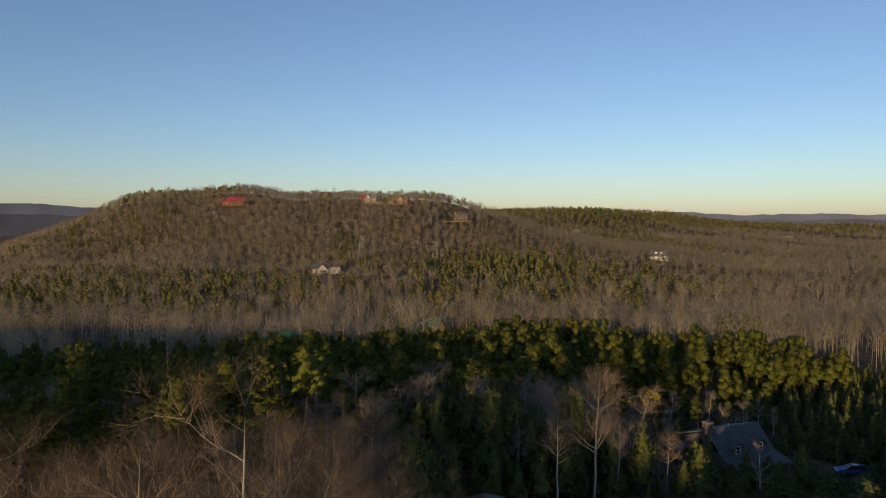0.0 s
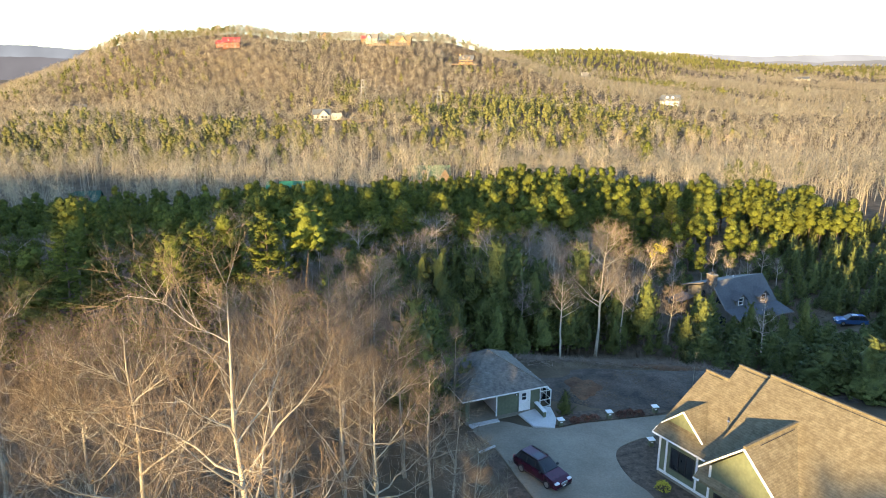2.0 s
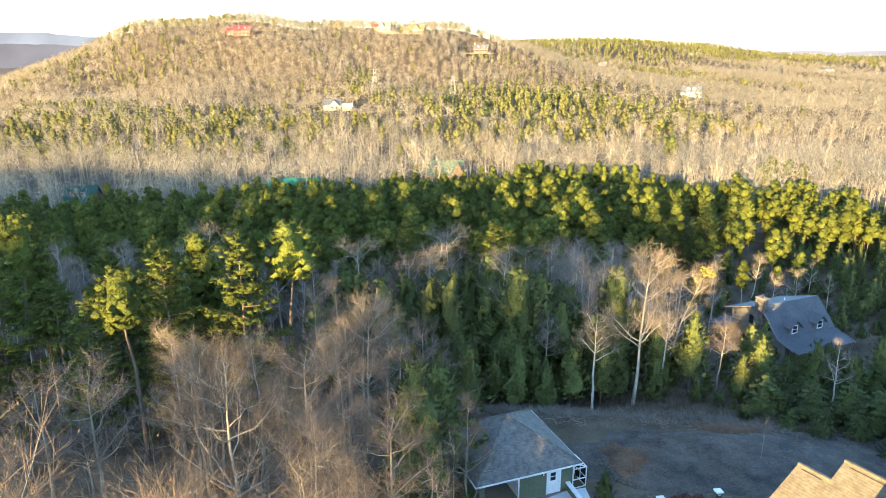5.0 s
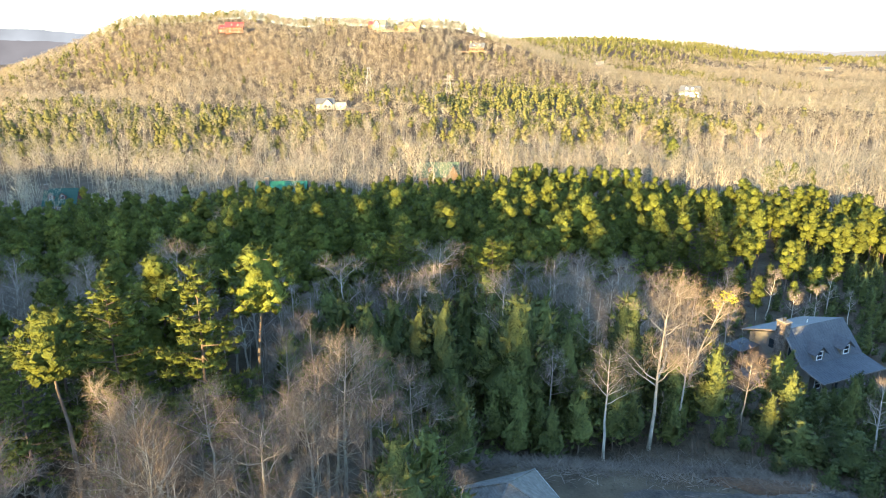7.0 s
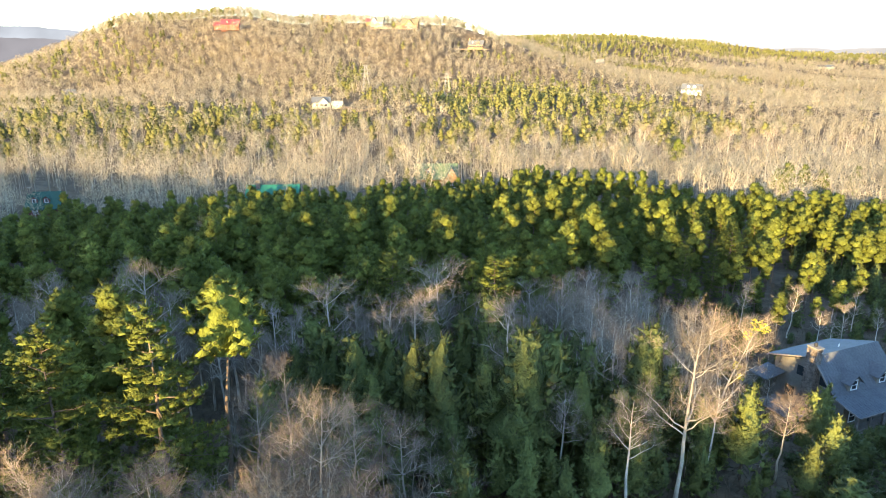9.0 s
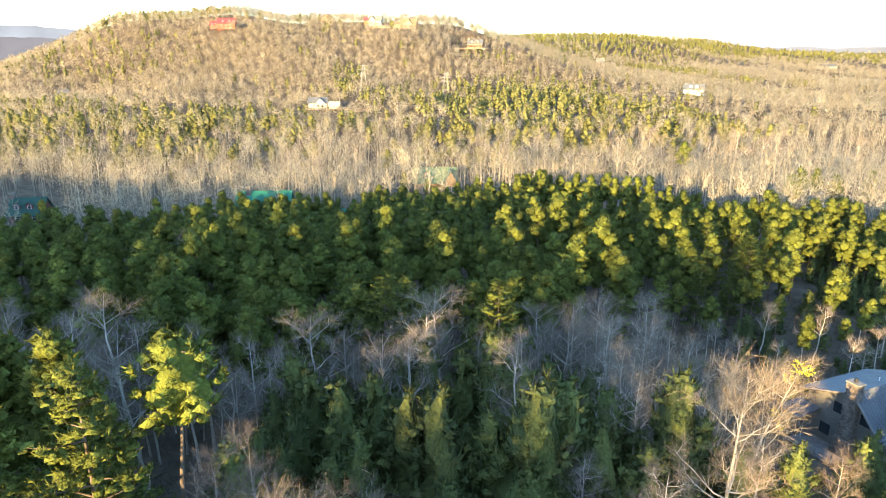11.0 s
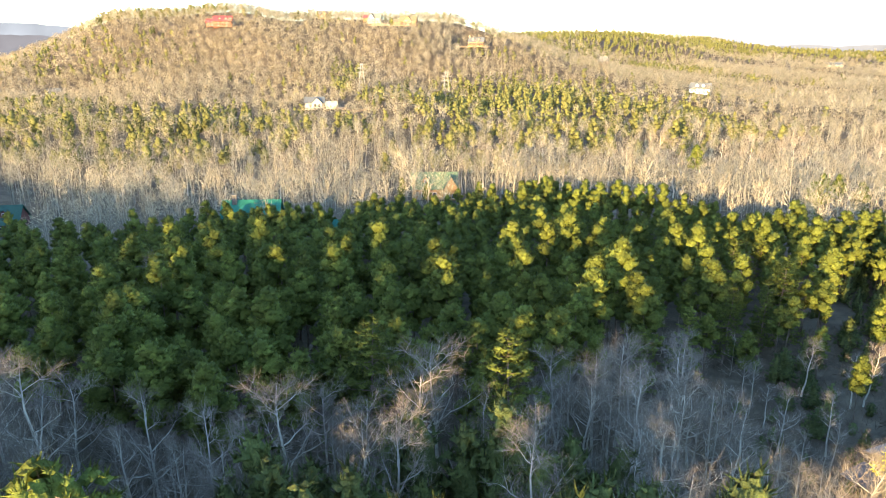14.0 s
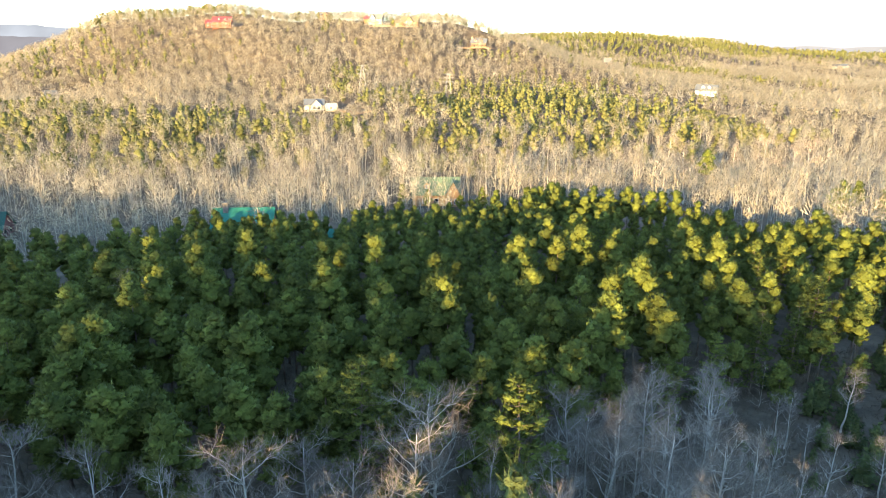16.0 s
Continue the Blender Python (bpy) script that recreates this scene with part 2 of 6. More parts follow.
def ground_sheet():
    xs = np.unique(np.concatenate([np.arange(-90, 121, 4.0), np.arange(-230, -90, 4.0), np.arange(-1000, 1001, 28.0), np.arange(-5000, 5001, 250.0)]))
    ys = np.unique(np.concatenate([np.arange(-60, 200, 4.0), np.arange(-900, 1700, 22.0), np.arange(1700, 5000, 200.0)]))
    gx, gy = np.meshgrid(xs, ys)
    v = np.stack([gx, gy, ground_z(gx, gy)], -1).reshape(-1, 3)
    i = (np.arange(len(ys) - 1)[:, None] * len(xs) + np.arange(len(xs) - 1)).ravel()
    w = len(xs)
    f = np.concatenate([np.stack([i, i + 1, i + w + 1], 1), np.stack([i, i + w + 1, i + w], 1)])
    return tagged(new("ground", mesh_of("ground", v, f, LITTER, True)), "rolling ground of brown leaf litter and bare soil", "ground", kind="structure")


ground_sheet()


# ---- trees ----
def bare_tree(h, spread, limbs, subs, twigs, fork=0.0, lean=0.0, leaves=0, thick=0.013, fine_wide=1.0):
    """A leafless broad-leaved tree: wood (trunk and limbs), twigs, and a few dead leaves that still hang on."""
    wood, fine = Buffer(), Buffer()
    k = 9
    wander = np.cumsum(rng.normal(0, 0.008 * h, (k, 2)), 0)
    wander -= wander[0]
    hs = np.linspace(0, 1, k)
    trunk = np.c_[wander[:, 0] + lean * hs * h, wander[:, 1], hs * h * 0.93]
    r0 = thick * h
    rad = r0 * (1 - 0.93 * hs**0.9)
    wood.tube(trunk, rad, 7)
    ends = []
    starts = np.sort(rng.uniform(0.3, 0.95, limbs)) if not fork else np.sort(np.r_[rng.uniform(fork, fork + 0.1, 3), rng.uniform(fork, 0.95, limbs - 3)])
    turn = rng.uniform(0, 6.28)
    for i, s in enumerate(starts):
        turn += 2.4 + rng.normal(0, 0.4)
        p = np.array([np.interp(s, hs, trunk[:, j]) for j in range(3)])
        rise = rng.uniform(0.3, 0.95)
        length = h * spread * (1.15 - s * 0.85) * rng.uniform(0.75, 1.2)
        out = np.array([math.cos(turn), math.sin(turn), 0.0])
        pts, n = [p], 5
        for j in range(1, n + 1):
            lift = rise + 0.35 * j / n
            d = unit(out + np.array([0, 0, lift]) + rng.normal(0, 0.18, 3))
            pts.append(pts[-1] + d * length / n)
        r = np.interp(s, hs, rad) * 0.64
        wood.tube(pts, r * (1 - 0.85 * np.linspace(0, 1, n + 1)), 5)
        ends.append((pts, r))
    ends.append((list(trunk[-4:]), rad[-4]))
    tb, tt, tw = [], [], []
    for pts, r in ends:
        pts = np.asarray(pts)
        for q in range(subs):
            s = rng.uniform(0.25, 1.0)
            idx = s * (len(pts) - 1)
            i0 = min(int(idx), len(pts) - 2)
            p = pts[i0] + (pts[i0 + 1] - pts[i0]) * (idx - i0)
            axis = unit(pts[i0 + 1] - pts[i0])
            d = unit(axis * 0.7 + unit(rng.normal(size=3)) * 0.85 + np.array([0, 0, 0.3]))
            length = h * spread * rng.uniform(0.2, 0.42) * (1.1 - 0.5 * s)
            b = [p, p + d * length * 0.5, p + unit(d + rng.normal(0, 0.2, 3) + (0, 0, 0.15)) * length]
            rb = max(r * (1 - 0.8 * s) * 0.36, 0.014)
            wood.tube(b, (rb, rb * 0.6, 0.01), 3)
            b = np.asarray(b)
            for _ in range(twigs):
                u = rng.uniform(0.15, 1.0)
                o = b[0] + (b[2] - b[0]) * u
                e = unit(d * 0.7 + unit(rng.normal(size=3)) * 0.85 + np.array([0, 0, 0.3]))
                tb.append(o)
                tt.append(o + e * h * rng.uniform(0.035, 0.085))
                tw.append(rng.uniform(0.013, 0.025))
    tb, tt, tw = np.array(tb), np.array(tt), np.array(tw) * fine_wide
    fine.blades(tb, tt, tw)
    fine.blades(tb + (tt - tb) * 0.4, tt + rng.normal(0, 0.018 * h, tt.shape), tw * 0.8)
    dead = None
    if leaves:
        dead = Buffer()
        pick = rng.integers(0, len(tt), leaves)
        o = tt[pick] + rng.normal(0, 0.15, (leaves, 3))
        dead.tufts(o, o + rng.normal(0, 0.03, (leaves, 3)) - (0, 0, 0.035), np.full(leaves, 0.032))
    return wood, fine, dead


BLOB = unit([(a, b, c) for a, b, c in ((i, j, k) for i in (-1, 0, 1) for j in (-1, 0, 1) for k in (-1, 0, 1)) if abs(a) + abs(b) + abs(c) == 1])
BLOB_FACES = [(0, 2, 1), (0, 1, 3), (0, 4, 2), (0, 3, 4), (5, 1, 2), (5, 3, 1), (5, 2, 4), (5, 4, 3)]


def crown_width(f, shape):
    """The crown's half width at f of its height, as a share of the widest."""
    f = np.clip(np.asarray(f, float), 0, 1)
    if shape == "dome":
        return (1 - f**3.0) ** 0.6 * (0.62 + 0.38 * np.minimum(1, f / 0.35))
    return (1 - f) ** 0.85 * (0.72 + 0.28 * np.minimum(1, f / 0.15)) + 0.02


def clumps(crown, c, n, size, flat, spines, blade, wide, rise=0.25, soft=0.0):
    """Clumps of needles at the places c, that face n: a small lumpy heart each, bristling with needle tufts."""
    k = len(c)
    size = np.asarray(size, float).reshape(k, 1, 1)
    ball = BLOB[None] * rng.uniform(0.7, 1.2, (k, 6, 1))
    heart = c[:, None] + ball * size * 0.8 * (1, 1, flat)
    faces = (np.array(BLOB_FACES)[None] + (np.arange(k) * 6)[:, None, None]).reshape(-1, 3)
    crown.add(heart.reshape(-1, 3), faces, unit(ball * (1 - soft) + n[:, None] * 0.8 + (0, 0, 0.2) + rng.normal(0, 0.12, ball.shape)).reshape(-1, 3))
    if spines:
        e = unit(rng.normal(0, 0.75, (k, spines, 3)) + n[:, None] * 0.8 + (0, 0, rise))
        o = c[:, None] + e * size * 0.5 * (1, 1, flat)
        ln = blade * rng.uniform(0.6, 1.4, (k, spines, 1))
        e2 = unit(e + rng.normal(0, 0.3, e.shape) + (0, 0, rise))
        out = unit(e * 0.8 + n[:, None] * 0.6 + rng.normal(0, 0.2, e.shape))
        crown.needles(o.reshape(-1, 3), (o + e2 * ln).reshape(-1, 3), (ln * wide).ravel(), out.reshape(-1, 3))


def pine_trunk(wood, h, sides):
    k = 7
    hs = np.linspace(0, 1, k)
    off = np.cumsum(rng.normal(0, 0.008 * h, (k, 2)), 0)
    off -= off[0]
    trunk = np.c_[off, hs * h * 0.97]
    wood.tube(trunk if sides > 3 else trunk[::3], 0.0125 * h * (1 - 0.9 * (hs if sides > 3 else hs[::3])), sides)
    return trunk


def pine_tree(h, base, radius, count, size, shape="dome", spines=8, blade=0.34, wide=0.3, limbs=8, sides=6, rings=7, around=8, lobes=0.45, rise=0.25, soft=0.0):
    """A pine: trunk with limbs, and a crown of needle clumps over a thin dark heart. base: where the crown begins, as a share of h."""
    wood, crown = Buffer(), Buffer()
    trunk = pine_trunk(wood, h, sides)
    seed = rng.uniform(0, 90)
    high = h * (0.97 - base)

    def at(a, u):
        z = h * base + high * u
        lump = np.array([noise.noise((math.cos(p) * 1.5 + seed, math.sin(p) * 1.5, q * 0.42)) for p, q in zip(a, z)])
        r = radius * crown_width(u, shape) * (0.8 + lobes * lump)
        mid = np.c_[np.interp(z, trunk[:, 2], trunk[:, 0]), np.interp(z, trunk[:, 2], trunk[:, 1]), z]
        slope = (crown_width(u - 0.06, shape) - crown_width(u + 0.06, shape)) / 0.12 * radius / high
        d = np.c_[np.cos(a), np.sin(a), 0 * a]
        return mid, d, r, unit(d + np.c_[0 * a, 0 * a, slope + 0.2])

    if rings:
        a = np.array([6.283 * (j + 0.5 * (i % 2)) / around for i in range(rings) for j in range(around)])
        u = np.repeat(np.linspace(0.02, 0.95, rings), around)
        mid, d, r, n = at(a, u)
        i = np.arange(rings * around - around)
        q = i // around * around + (i + 1) % around
        f = np.concatenate([np.c_[i, q, q + around], np.c_[i, q + around, i + around]])
        crown.add(mid + d * (r * 0.7 * rng.uniform(0.8, 1.15, len(r)))[:, None], f, unit(n + rng.normal(0, 0.4, n.shape)))
    us = np.linspace(0, 1, 60)
    share = np.cumsum(crown_width(us, shape) + 0.12)
    u = np.interp((np.arange(count) + rng.uniform(0.1, 0.9, count)) / count * share[-1], share, us)
    a = np.arange(count) * 2.39996 + rng.normal(0, 0.3, count) + seed
    mid, d, r, n = at(a, u)
    c = mid + d * (r * rng.uniform(0.78, 1.06, count))[:, None]
    clumps(crown, c, n, size * rng.uniform(0.65, 1.25, count), 0.82, spines, blade, wide, rise, soft)
    for i in rng.permutation(count)[:limbs]:
        if r[i] > 0.5:
            wood.tube([mid[i] - (0, 0, 0.3 * r[i]), mid[i] + d[i] * r[i] * 0.5 - (0, 0, 0.1), c[i]], (0.03 + 0.01 * r[i], 0.03, 0.01), 3)
    return wood, crown


def puff_tree(h, base, radius, lobes, per, size=0.5, spines=4, blade=0.34, wide=0.3, limbs=6, sides=6, lump=0.5):
    """A pine with a broad crown of rounded lobes, each a full heart closely set with needle clumps."""
    wood, crown = Buffer(), Buffer()
    trunk = pine_trunk(wood, h, sides)
    k = 12
    ico = np.array([(0, 0, 1.0)] + [(0.894 * math.cos(1.2566 * i), 0.894 * math.sin(1.2566 * i), 0.447) for i in range(5)] + [(0.894 * math.cos(1.2566 * i + 0.628), 0.894 * math.sin(1.2566 * i + 0.628), -0.447) for i in range(5)] + [(0, 0, -1.0)])
    skin = [(0, 1 + i, 1 + (i + 1) % 5) for i in range(5)] + [(1 + i, 6 + i, 1 + (i + 1) % 5) for i in range(5)] + [(1 + (i + 1) % 5, 6 + i, 6 + (i + 1) % 5) for i in range(5)] + [(6 + i, 11, 6 + (i + 1) % 5) for i in range(5)]
    u = (np.arange(lobes) + rng.uniform(0.2, 0.8, lobes)) / lobes
    u[-1] = 0.96
    a = np.arange(lobes) * 2.4 + rng.uniform(0, 6) + rng.normal(0, 0.25, lobes)
    r = radius * lump * rng.uniform(0.8, 1.15, lobes) * (1 - 0.25 * u)
    z = h * base + r + (h * (1 - base) - 2 * r) * u
    reach = np.maximum(radius * crown_width(u * 0.92, "dome") * (1 - 0.3 * u) - r, 0.1) * rng.uniform(0.7, 1.15, lobes)
    stem = np.c_[np.interp(z, trunk[:, 2], trunk[:, 0]), np.interp(z, trunk[:, 2], trunk[:, 1]), z]
    lean = np.c_[np.cos(a), np.sin(a), 0.2 + 1.2 * u]
    o = stem + lean * (1, 1, 0) * reach[:, None]
    ball = ico[None] * rng.uniform(0.8, 1.1, (lobes, k, 1)) * (1, 1, 0.95)
    crown.add((o[:, None] + ball * (r * 0.86)[:, None, None]).reshape(-1, 3), (np.array(skin)[None] + (np.arange(lobes) * k)[:, None, None]).reshape(-1, 3),
              unit(ball + unit(lean)[:, None] * 0.4 + (0, 0, 0.15)).reshape(-1, 3))
    if per:
        i = np.arange(per) + 0.5
        f = 1 - 1.55 * i / per
        ring = np.sqrt(1 - f * f)
        d = np.c_[ring * np.cos(i * 2.4), ring * np.sin(i * 2.4), f]
        d = unit(d[None] + rng.normal(0, 0.16, (lobes, per, 3)) + unit(lean)[:, None] * 0.25)
        c = o[:, None] + d * (r * 0.86)[:, None, None] * rng.uniform(0.9, 1.08, (lobes, per, 1))
        clumps(crown, c.reshape(-1, 3), d.reshape(-1, 3), size * rng.uniform(0.7, 1.2, lobes * per), 0.85, spines, blade, wide, 0.4, 0.35)
    for j in rng.permutation(lobes)[:limbs]:
        wood.tube([stem[j] - (0, 0, 0.6 * reach[j] + 0.2), (stem[j] + o[j]) / 2 - (0, 0, 0.2), o[j]], (0.05, 0.04, 0.01), 3)
    return wood, crown


def spray_tree(h, base, radius, branches, size=0.42, spines=9, blade=0.34, wide=0.24, droop=0.1):
    """A pine whose limbs stand out flat, each with sprays of needle clumps along it."""
    wood, crown = Buffer(), Buffer()
    trunk = pine_trunk(wood, h, 6)
    turn = rng.uniform(0, 6.28)
    c, n, s = [], [], []
    for i in range(branches):
        f = (i + rng.uniform(0, 0.9)) / branches
        turn += 2.4 + rng.normal(0, 0.3)
        z = h * (base + (0.95 - base) * f)
        ln = radius * (1 - f) ** 0.6 * rng.uniform(0.6, 1.15) + 0.4
        c0 = np.array([np.interp(z, trunk[:, 2], trunk[:, 0]), np.interp(z, trunk[:, 2], trunk[:, 1]), z])
        out = np.array([math.cos(turn), math.sin(turn), 0.0])
        side = np.array([-out[1], out[0], 0.0])
        lift = 0.1 + 0.5 * f - droop
        tip = c0 + out * ln + (0, 0, ln * lift)
        wood.tube([c0, c0 + out * ln * 0.5 + (0, 0, ln * lift * 0.3), tip], (0.03 + 0.014 * ln, 0.03, 0.01), 4)
        for k in np.arange(0.3, 1.05, 0.42 / ln + 0.03):
            for w in (-1, -0.5, 0, 0.5, 1):
                p = c0 + out * ln * k + (0, 0, ln * lift * k * k - 0.12 * abs(w)) + side * w * (0.35 + 0.5 * ln * (1.1 - k) * 0.5) + rng.normal(0, 0.13, 3)
                if rng.random() < 0.8:
                    c.append(p)
                    n.append(unit(out * 0.5 + side * w * 0.4 + (0, 0, 0.75)))
                    s.append(size * rng.uniform(0.6, 1.15))
    tops = np.array([trunk[-1] + (rng.normal(0, 0.2), rng.normal(0, 0.2), 0.3 - 0.3 * i) for i in range(4)])
    clumps(crown, np.r_[np.array(c), tops], np.r_[np.array(n), np.tile((0, 0, 1.0), (4, 1))], np.r_[s, np.full(4, size * 0.7)], 0.45, spines, blade, wide, 0.3)
    return wood, crown


def tree_thing(name, parts, label, group, category):
    """A tree as a thing: an empty at its foot, with its parts under it. It is built far under the ground's use and then copied."""
    root = new(name)
    tagged(root, label, category, group)
    for pname, buf, material in parts:
        if buf is None:
            continue
        ob = new(pname, mesh_of(pname, *buf.arrays(), material, pname == "trunk", buf.normals()))
        ob.parent = root
    return root


def bare_kind(name, label, group, bark=None, twig=None, **kw):
    w, t, d = bare_tree(**kw)
    return tree_thing(name, (("trunk", w, bark or BARK), ("crown", t, twig or TWIG), ("dead_leaves", d, DEADLEAF)), label, group, "tree")


def pine_kind(name, label, group, needles=None, **kw):
    w, c = spray_tree(**kw) if "branches" in kw else puff_tree(**kw) if "per" in kw else pine_tree(**kw)
    return tree_thing(name, (("trunk", w, PINEBARK), ("crown", c, needles or NEEDLE)), label, group, "pine tree")


taken = []           # feet of the trees that stand: x, y, clearance
placed = {}          # how many copies each first tree has


def plant(kinds, x, y, scale, clear, tall=1.0, turn=None):
    """Stands one tree of the given kinds at x, y; the first use of a kind moves it, later ones copy it."""
    ob = kinds[int(rng.integers(len(kinds)))]
    turn = rng.uniform(0, 6.28) if turn is None else turn
    m = Matrix.Translation((x, y, float(ground_z(x, y)) - 0.15)) @ Matrix.Rotation(turn, 4, "Z") @ Matrix.Diagonal((scale, scale, scale * tall, 1))
    taken.append((x, y, clear))
    if placed.get(ob.name):
        copy_thing(ob, m)
    else:
        ob.matrix_basis = m
    placed[ob.name] = placed.get(ob.name, 0) + 1


OPEN = [(20, 48, 17), (9, 66, 10), (8, 50, 9), (28, 58, 11), (15, 66, 9), (23, 69, 7), (48, 107, 8), (55, 101, 7.5), (42, 104, 5), (20, 34, 14), (5, 40, 6), (66, 105, 4.5)]


def free(x, y, clear):
    for ox, oy, r in OPEN:
        if (x - ox) ** 2 + (y - oy) ** 2 < r * r:
            return False
    for tx, ty, c in taken:
        if (x - tx) ** 2 + (y - ty) ** 2 < max(clear, c) ** 2:
            return False
    return True


def sow(kinds, x0, x1, y0, y1, step, scale, clear, keep=1.0, where=None, limit=10**6):
    n = 0
    for gy in np.arange(y0, y1, step):
        for gx in np.arange(x0, x1, step):
            x, y = gx + rng.uniform(0, step), gy + rng.uniform(0, step)
            if rng.random() > keep or (where and not where(x, y)) or not free(x, y, clear) or n >= limit:
                continue
            plant(kinds, x, y, rng.uniform(*scale), clear, rng.uniform(0.92, 1.08))
            n += 1
    return n


big = [bare_kind("bare_tree", "tall leafless hardwood with pale cream bark and spreading limbs", "bare hardwoods", CREAMBARK,
                 h=24, spread=0.36, limbs=17, subs=12, twigs=17, fork=f, leaves=lv, thick=0.0105, fine_wide=0.75) for f, lv in ((0.34, 1500), (0.3, 0), (0.4, 0))]
pale = [bare_kind("bare_tree", "broad leafless hardwood with a pale trunk and cream twigs", "bare hardwoods", CREAMBARK, CREAMTWIG,
                  h=17, spread=0.37, limbs=17, subs=9, twigs=13, fork=f, thick=0.012, fine_wide=1.1) for f in (0.4, 0.3)]
mid = [bare_kind("bare_tree", "leafless hardwood with fine reddish-brown twigs", "bare hardwoods", None, REDTWIG,
                 h=16, spread=0.3, limbs=13, subs=8, twigs=14, fork=f, leaves=0) for f in (0.34, 0.48, 0.4)]
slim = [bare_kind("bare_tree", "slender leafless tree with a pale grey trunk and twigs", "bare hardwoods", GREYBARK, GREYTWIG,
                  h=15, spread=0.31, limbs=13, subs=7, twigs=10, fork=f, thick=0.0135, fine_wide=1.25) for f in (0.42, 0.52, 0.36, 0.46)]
brush = [bare_kind("bare_sapling", "low leafless sapling with many thin stems", "bare saplings",
                   h=6, spread=0.5, limbs=9, subs=5, twigs=7, fork=0.08, thick=0.006) for f in (0, 1)]
tall_pine = [pine_kind("pine_tree", "tall pine with a lumpy rounded crown of green needles", "pines of the wood",
                       h=16, base=b, radius=r, lobes=n, per=13, size=0.56, spines=5, blade=0.5, wide=0.26, lump=0.44) for b, r, n in ((0.36, 3.2, 12), (0.32, 3.4, 13), (0.44, 3.1, 10), (0.4, 3.3, 12), (0.34, 2.8, 12), (0.48, 3.3, 10))]
spray_pine = [pine_kind("pine_tree", "pine with flat layered sprays of yellow-green needles", "pines of the wood",
                        h=17, base=b, radius=r, branches=n) for b, r, n in ((0.14, 4.4, 44), (0.22, 3.7, 36), (0.1, 3.2, 38))]
tuft_pine = [pine_kind("pine_tree", "tall pine with a bare stem and bright needle clusters on top", "pines of the wood",
                       h=18, base=b, radius=r, count=n, size=0.52, spines=14, blade=0.4, wide=0.2, lobes=0.8, rings=5, limbs=30) for b, r, n in ((0.5, 3.2, 110), (0.7, 2.5, 60))]
young_pine = [pine_kind("young_pine", "young bright green pine, pointed and full to the ground", "young pines",
                        YOUNG, h=9, base=b, radius=r, count=85, size=0.36, shape="cone", spines=9, blade=0.52, wide=0.2, rise=0.5, lobes=0.8) for b, r in ((0.1, 3.0), (0.16, 2.7), (0.24, 3.2))]
bushy = [pine_kind("bushy_pine", "bushy dark green pine beside the cabin clearing", "young pines",
                   SPRUCE, h=8, base=0.03, radius=3.0, count=80, size=0.5, shape=sh, spines=7, blade=0.5, wide=0.22, rise=0.5, lobes=0.7) for sh in ("cone", "dome", "cone")]
HIGH = {**{o.name: 24 for o in big}, **{o.name: 16 for o in mid + tall_pine}, **{o.name: 15 for o in slim}, **{o.name: 17 for o in pale}, **{o.name: 18 for o in tuft_pine}, **{o.name: 17 for o in spray_pine}, **{o.name: 9 for o in young_pine}, **{o.name: 8 for o in bushy}}


def row(kinds, clear, *feet):
    """Trees at given feet, x and y, with the height that their tops reach."""
    for x, y, top in feet:
        plant(kinds, x, y, (top + 0.4 - float(ground_z(x, y))) / HIGH[kinds[0].name], clear)


# hardwoods by the drive
row(big[:1], 3.0, (-8.4, 26.5, 21.0))
row(big[1:], 3.0, (-15.5, 32, 17.6), (-17.8, 31.6, 16), (-20.5, 34, 17), (-4.4, 37, 13.6), (-26, 36, 16), (-13, 49.3, 14.4), (-10.8, 38, 14.5))
row(mid, 2.2, (-7.9, 47.3, 10.6), (-3.4, 49.4, 10.4), (-24, 45, 12), (-1.2, 44, 8.4), (1.2, 36.5, 6.0), (-12.4, 42, 12), (-7.4, 63.8, 8.6), (-4.4, 65.4, 6.4), (-3, 73.4, 4.8), (-6.4, 73.8, 5.2),
    (-17.5, 56, 10.5), (-22.5, 53, 11), (-10, 57, 10.6), (-7.2, 57.8, 10.2), (-5.2, 59, 9), (-12.6, 54, 11.4), (-9.3, 69, 6.8), (-20, 61, 9), (-29, 57, 10))
row(pale[:1], 2.2, (18.4, 80.6, 9.2))
row(pale, 2.0, (-22.1, 63.3, 7.4), (-19.4, 62.4, 6.6), (-15.4, 63.3, 6.4), (-13.4, 62, 6.8), (-11.4, 64, 6.4), (-8.6, 62.2, 7.2), (-7.6, 66.4, 8.6), (0.4, 45.6, 7.4), (1.7, 42.8, 5.6), (-6.2, 46.4, 10.4))
row(mid[:1], 2.0, (-13.5, 75, 11.2))
row(mid[2:], 1.2, (4.4, 45.6, 0.6), (3.4, 43.2, 1.8))
row(mid[1:], 2.2, (-11.8, 75.3, 10.6), (29.1, 86, -0.1))
row(pale[1:], 2.0, (23.0, 94.5, 5.6))
# slender trees before the pine wood
row(slim, 1.8, (-12.3, 101, 5.2), (-6.4, 97.5, 3.4), (-2.3, 104.9, 3.1), (-0.8, 108.5, 1.7), (15.5, 91.5, 2.9), (13.5, 77.4, 3.5), (9.4, 82.6, 1.0), (5.9, 92.3, 2.6), (12.3, 118, -3.4), (17.5, 115.4, -3.2),
    (-43, 150, -4.5), (-20.4, 98.5, 3.2), (-24.5, 103, 2.2), (-31, 100, 3.6), (-16.4, 96, 1.6), (38.2, 79, -0.2), (27.6, 128, -6.0), (-38, 104, 2.6))
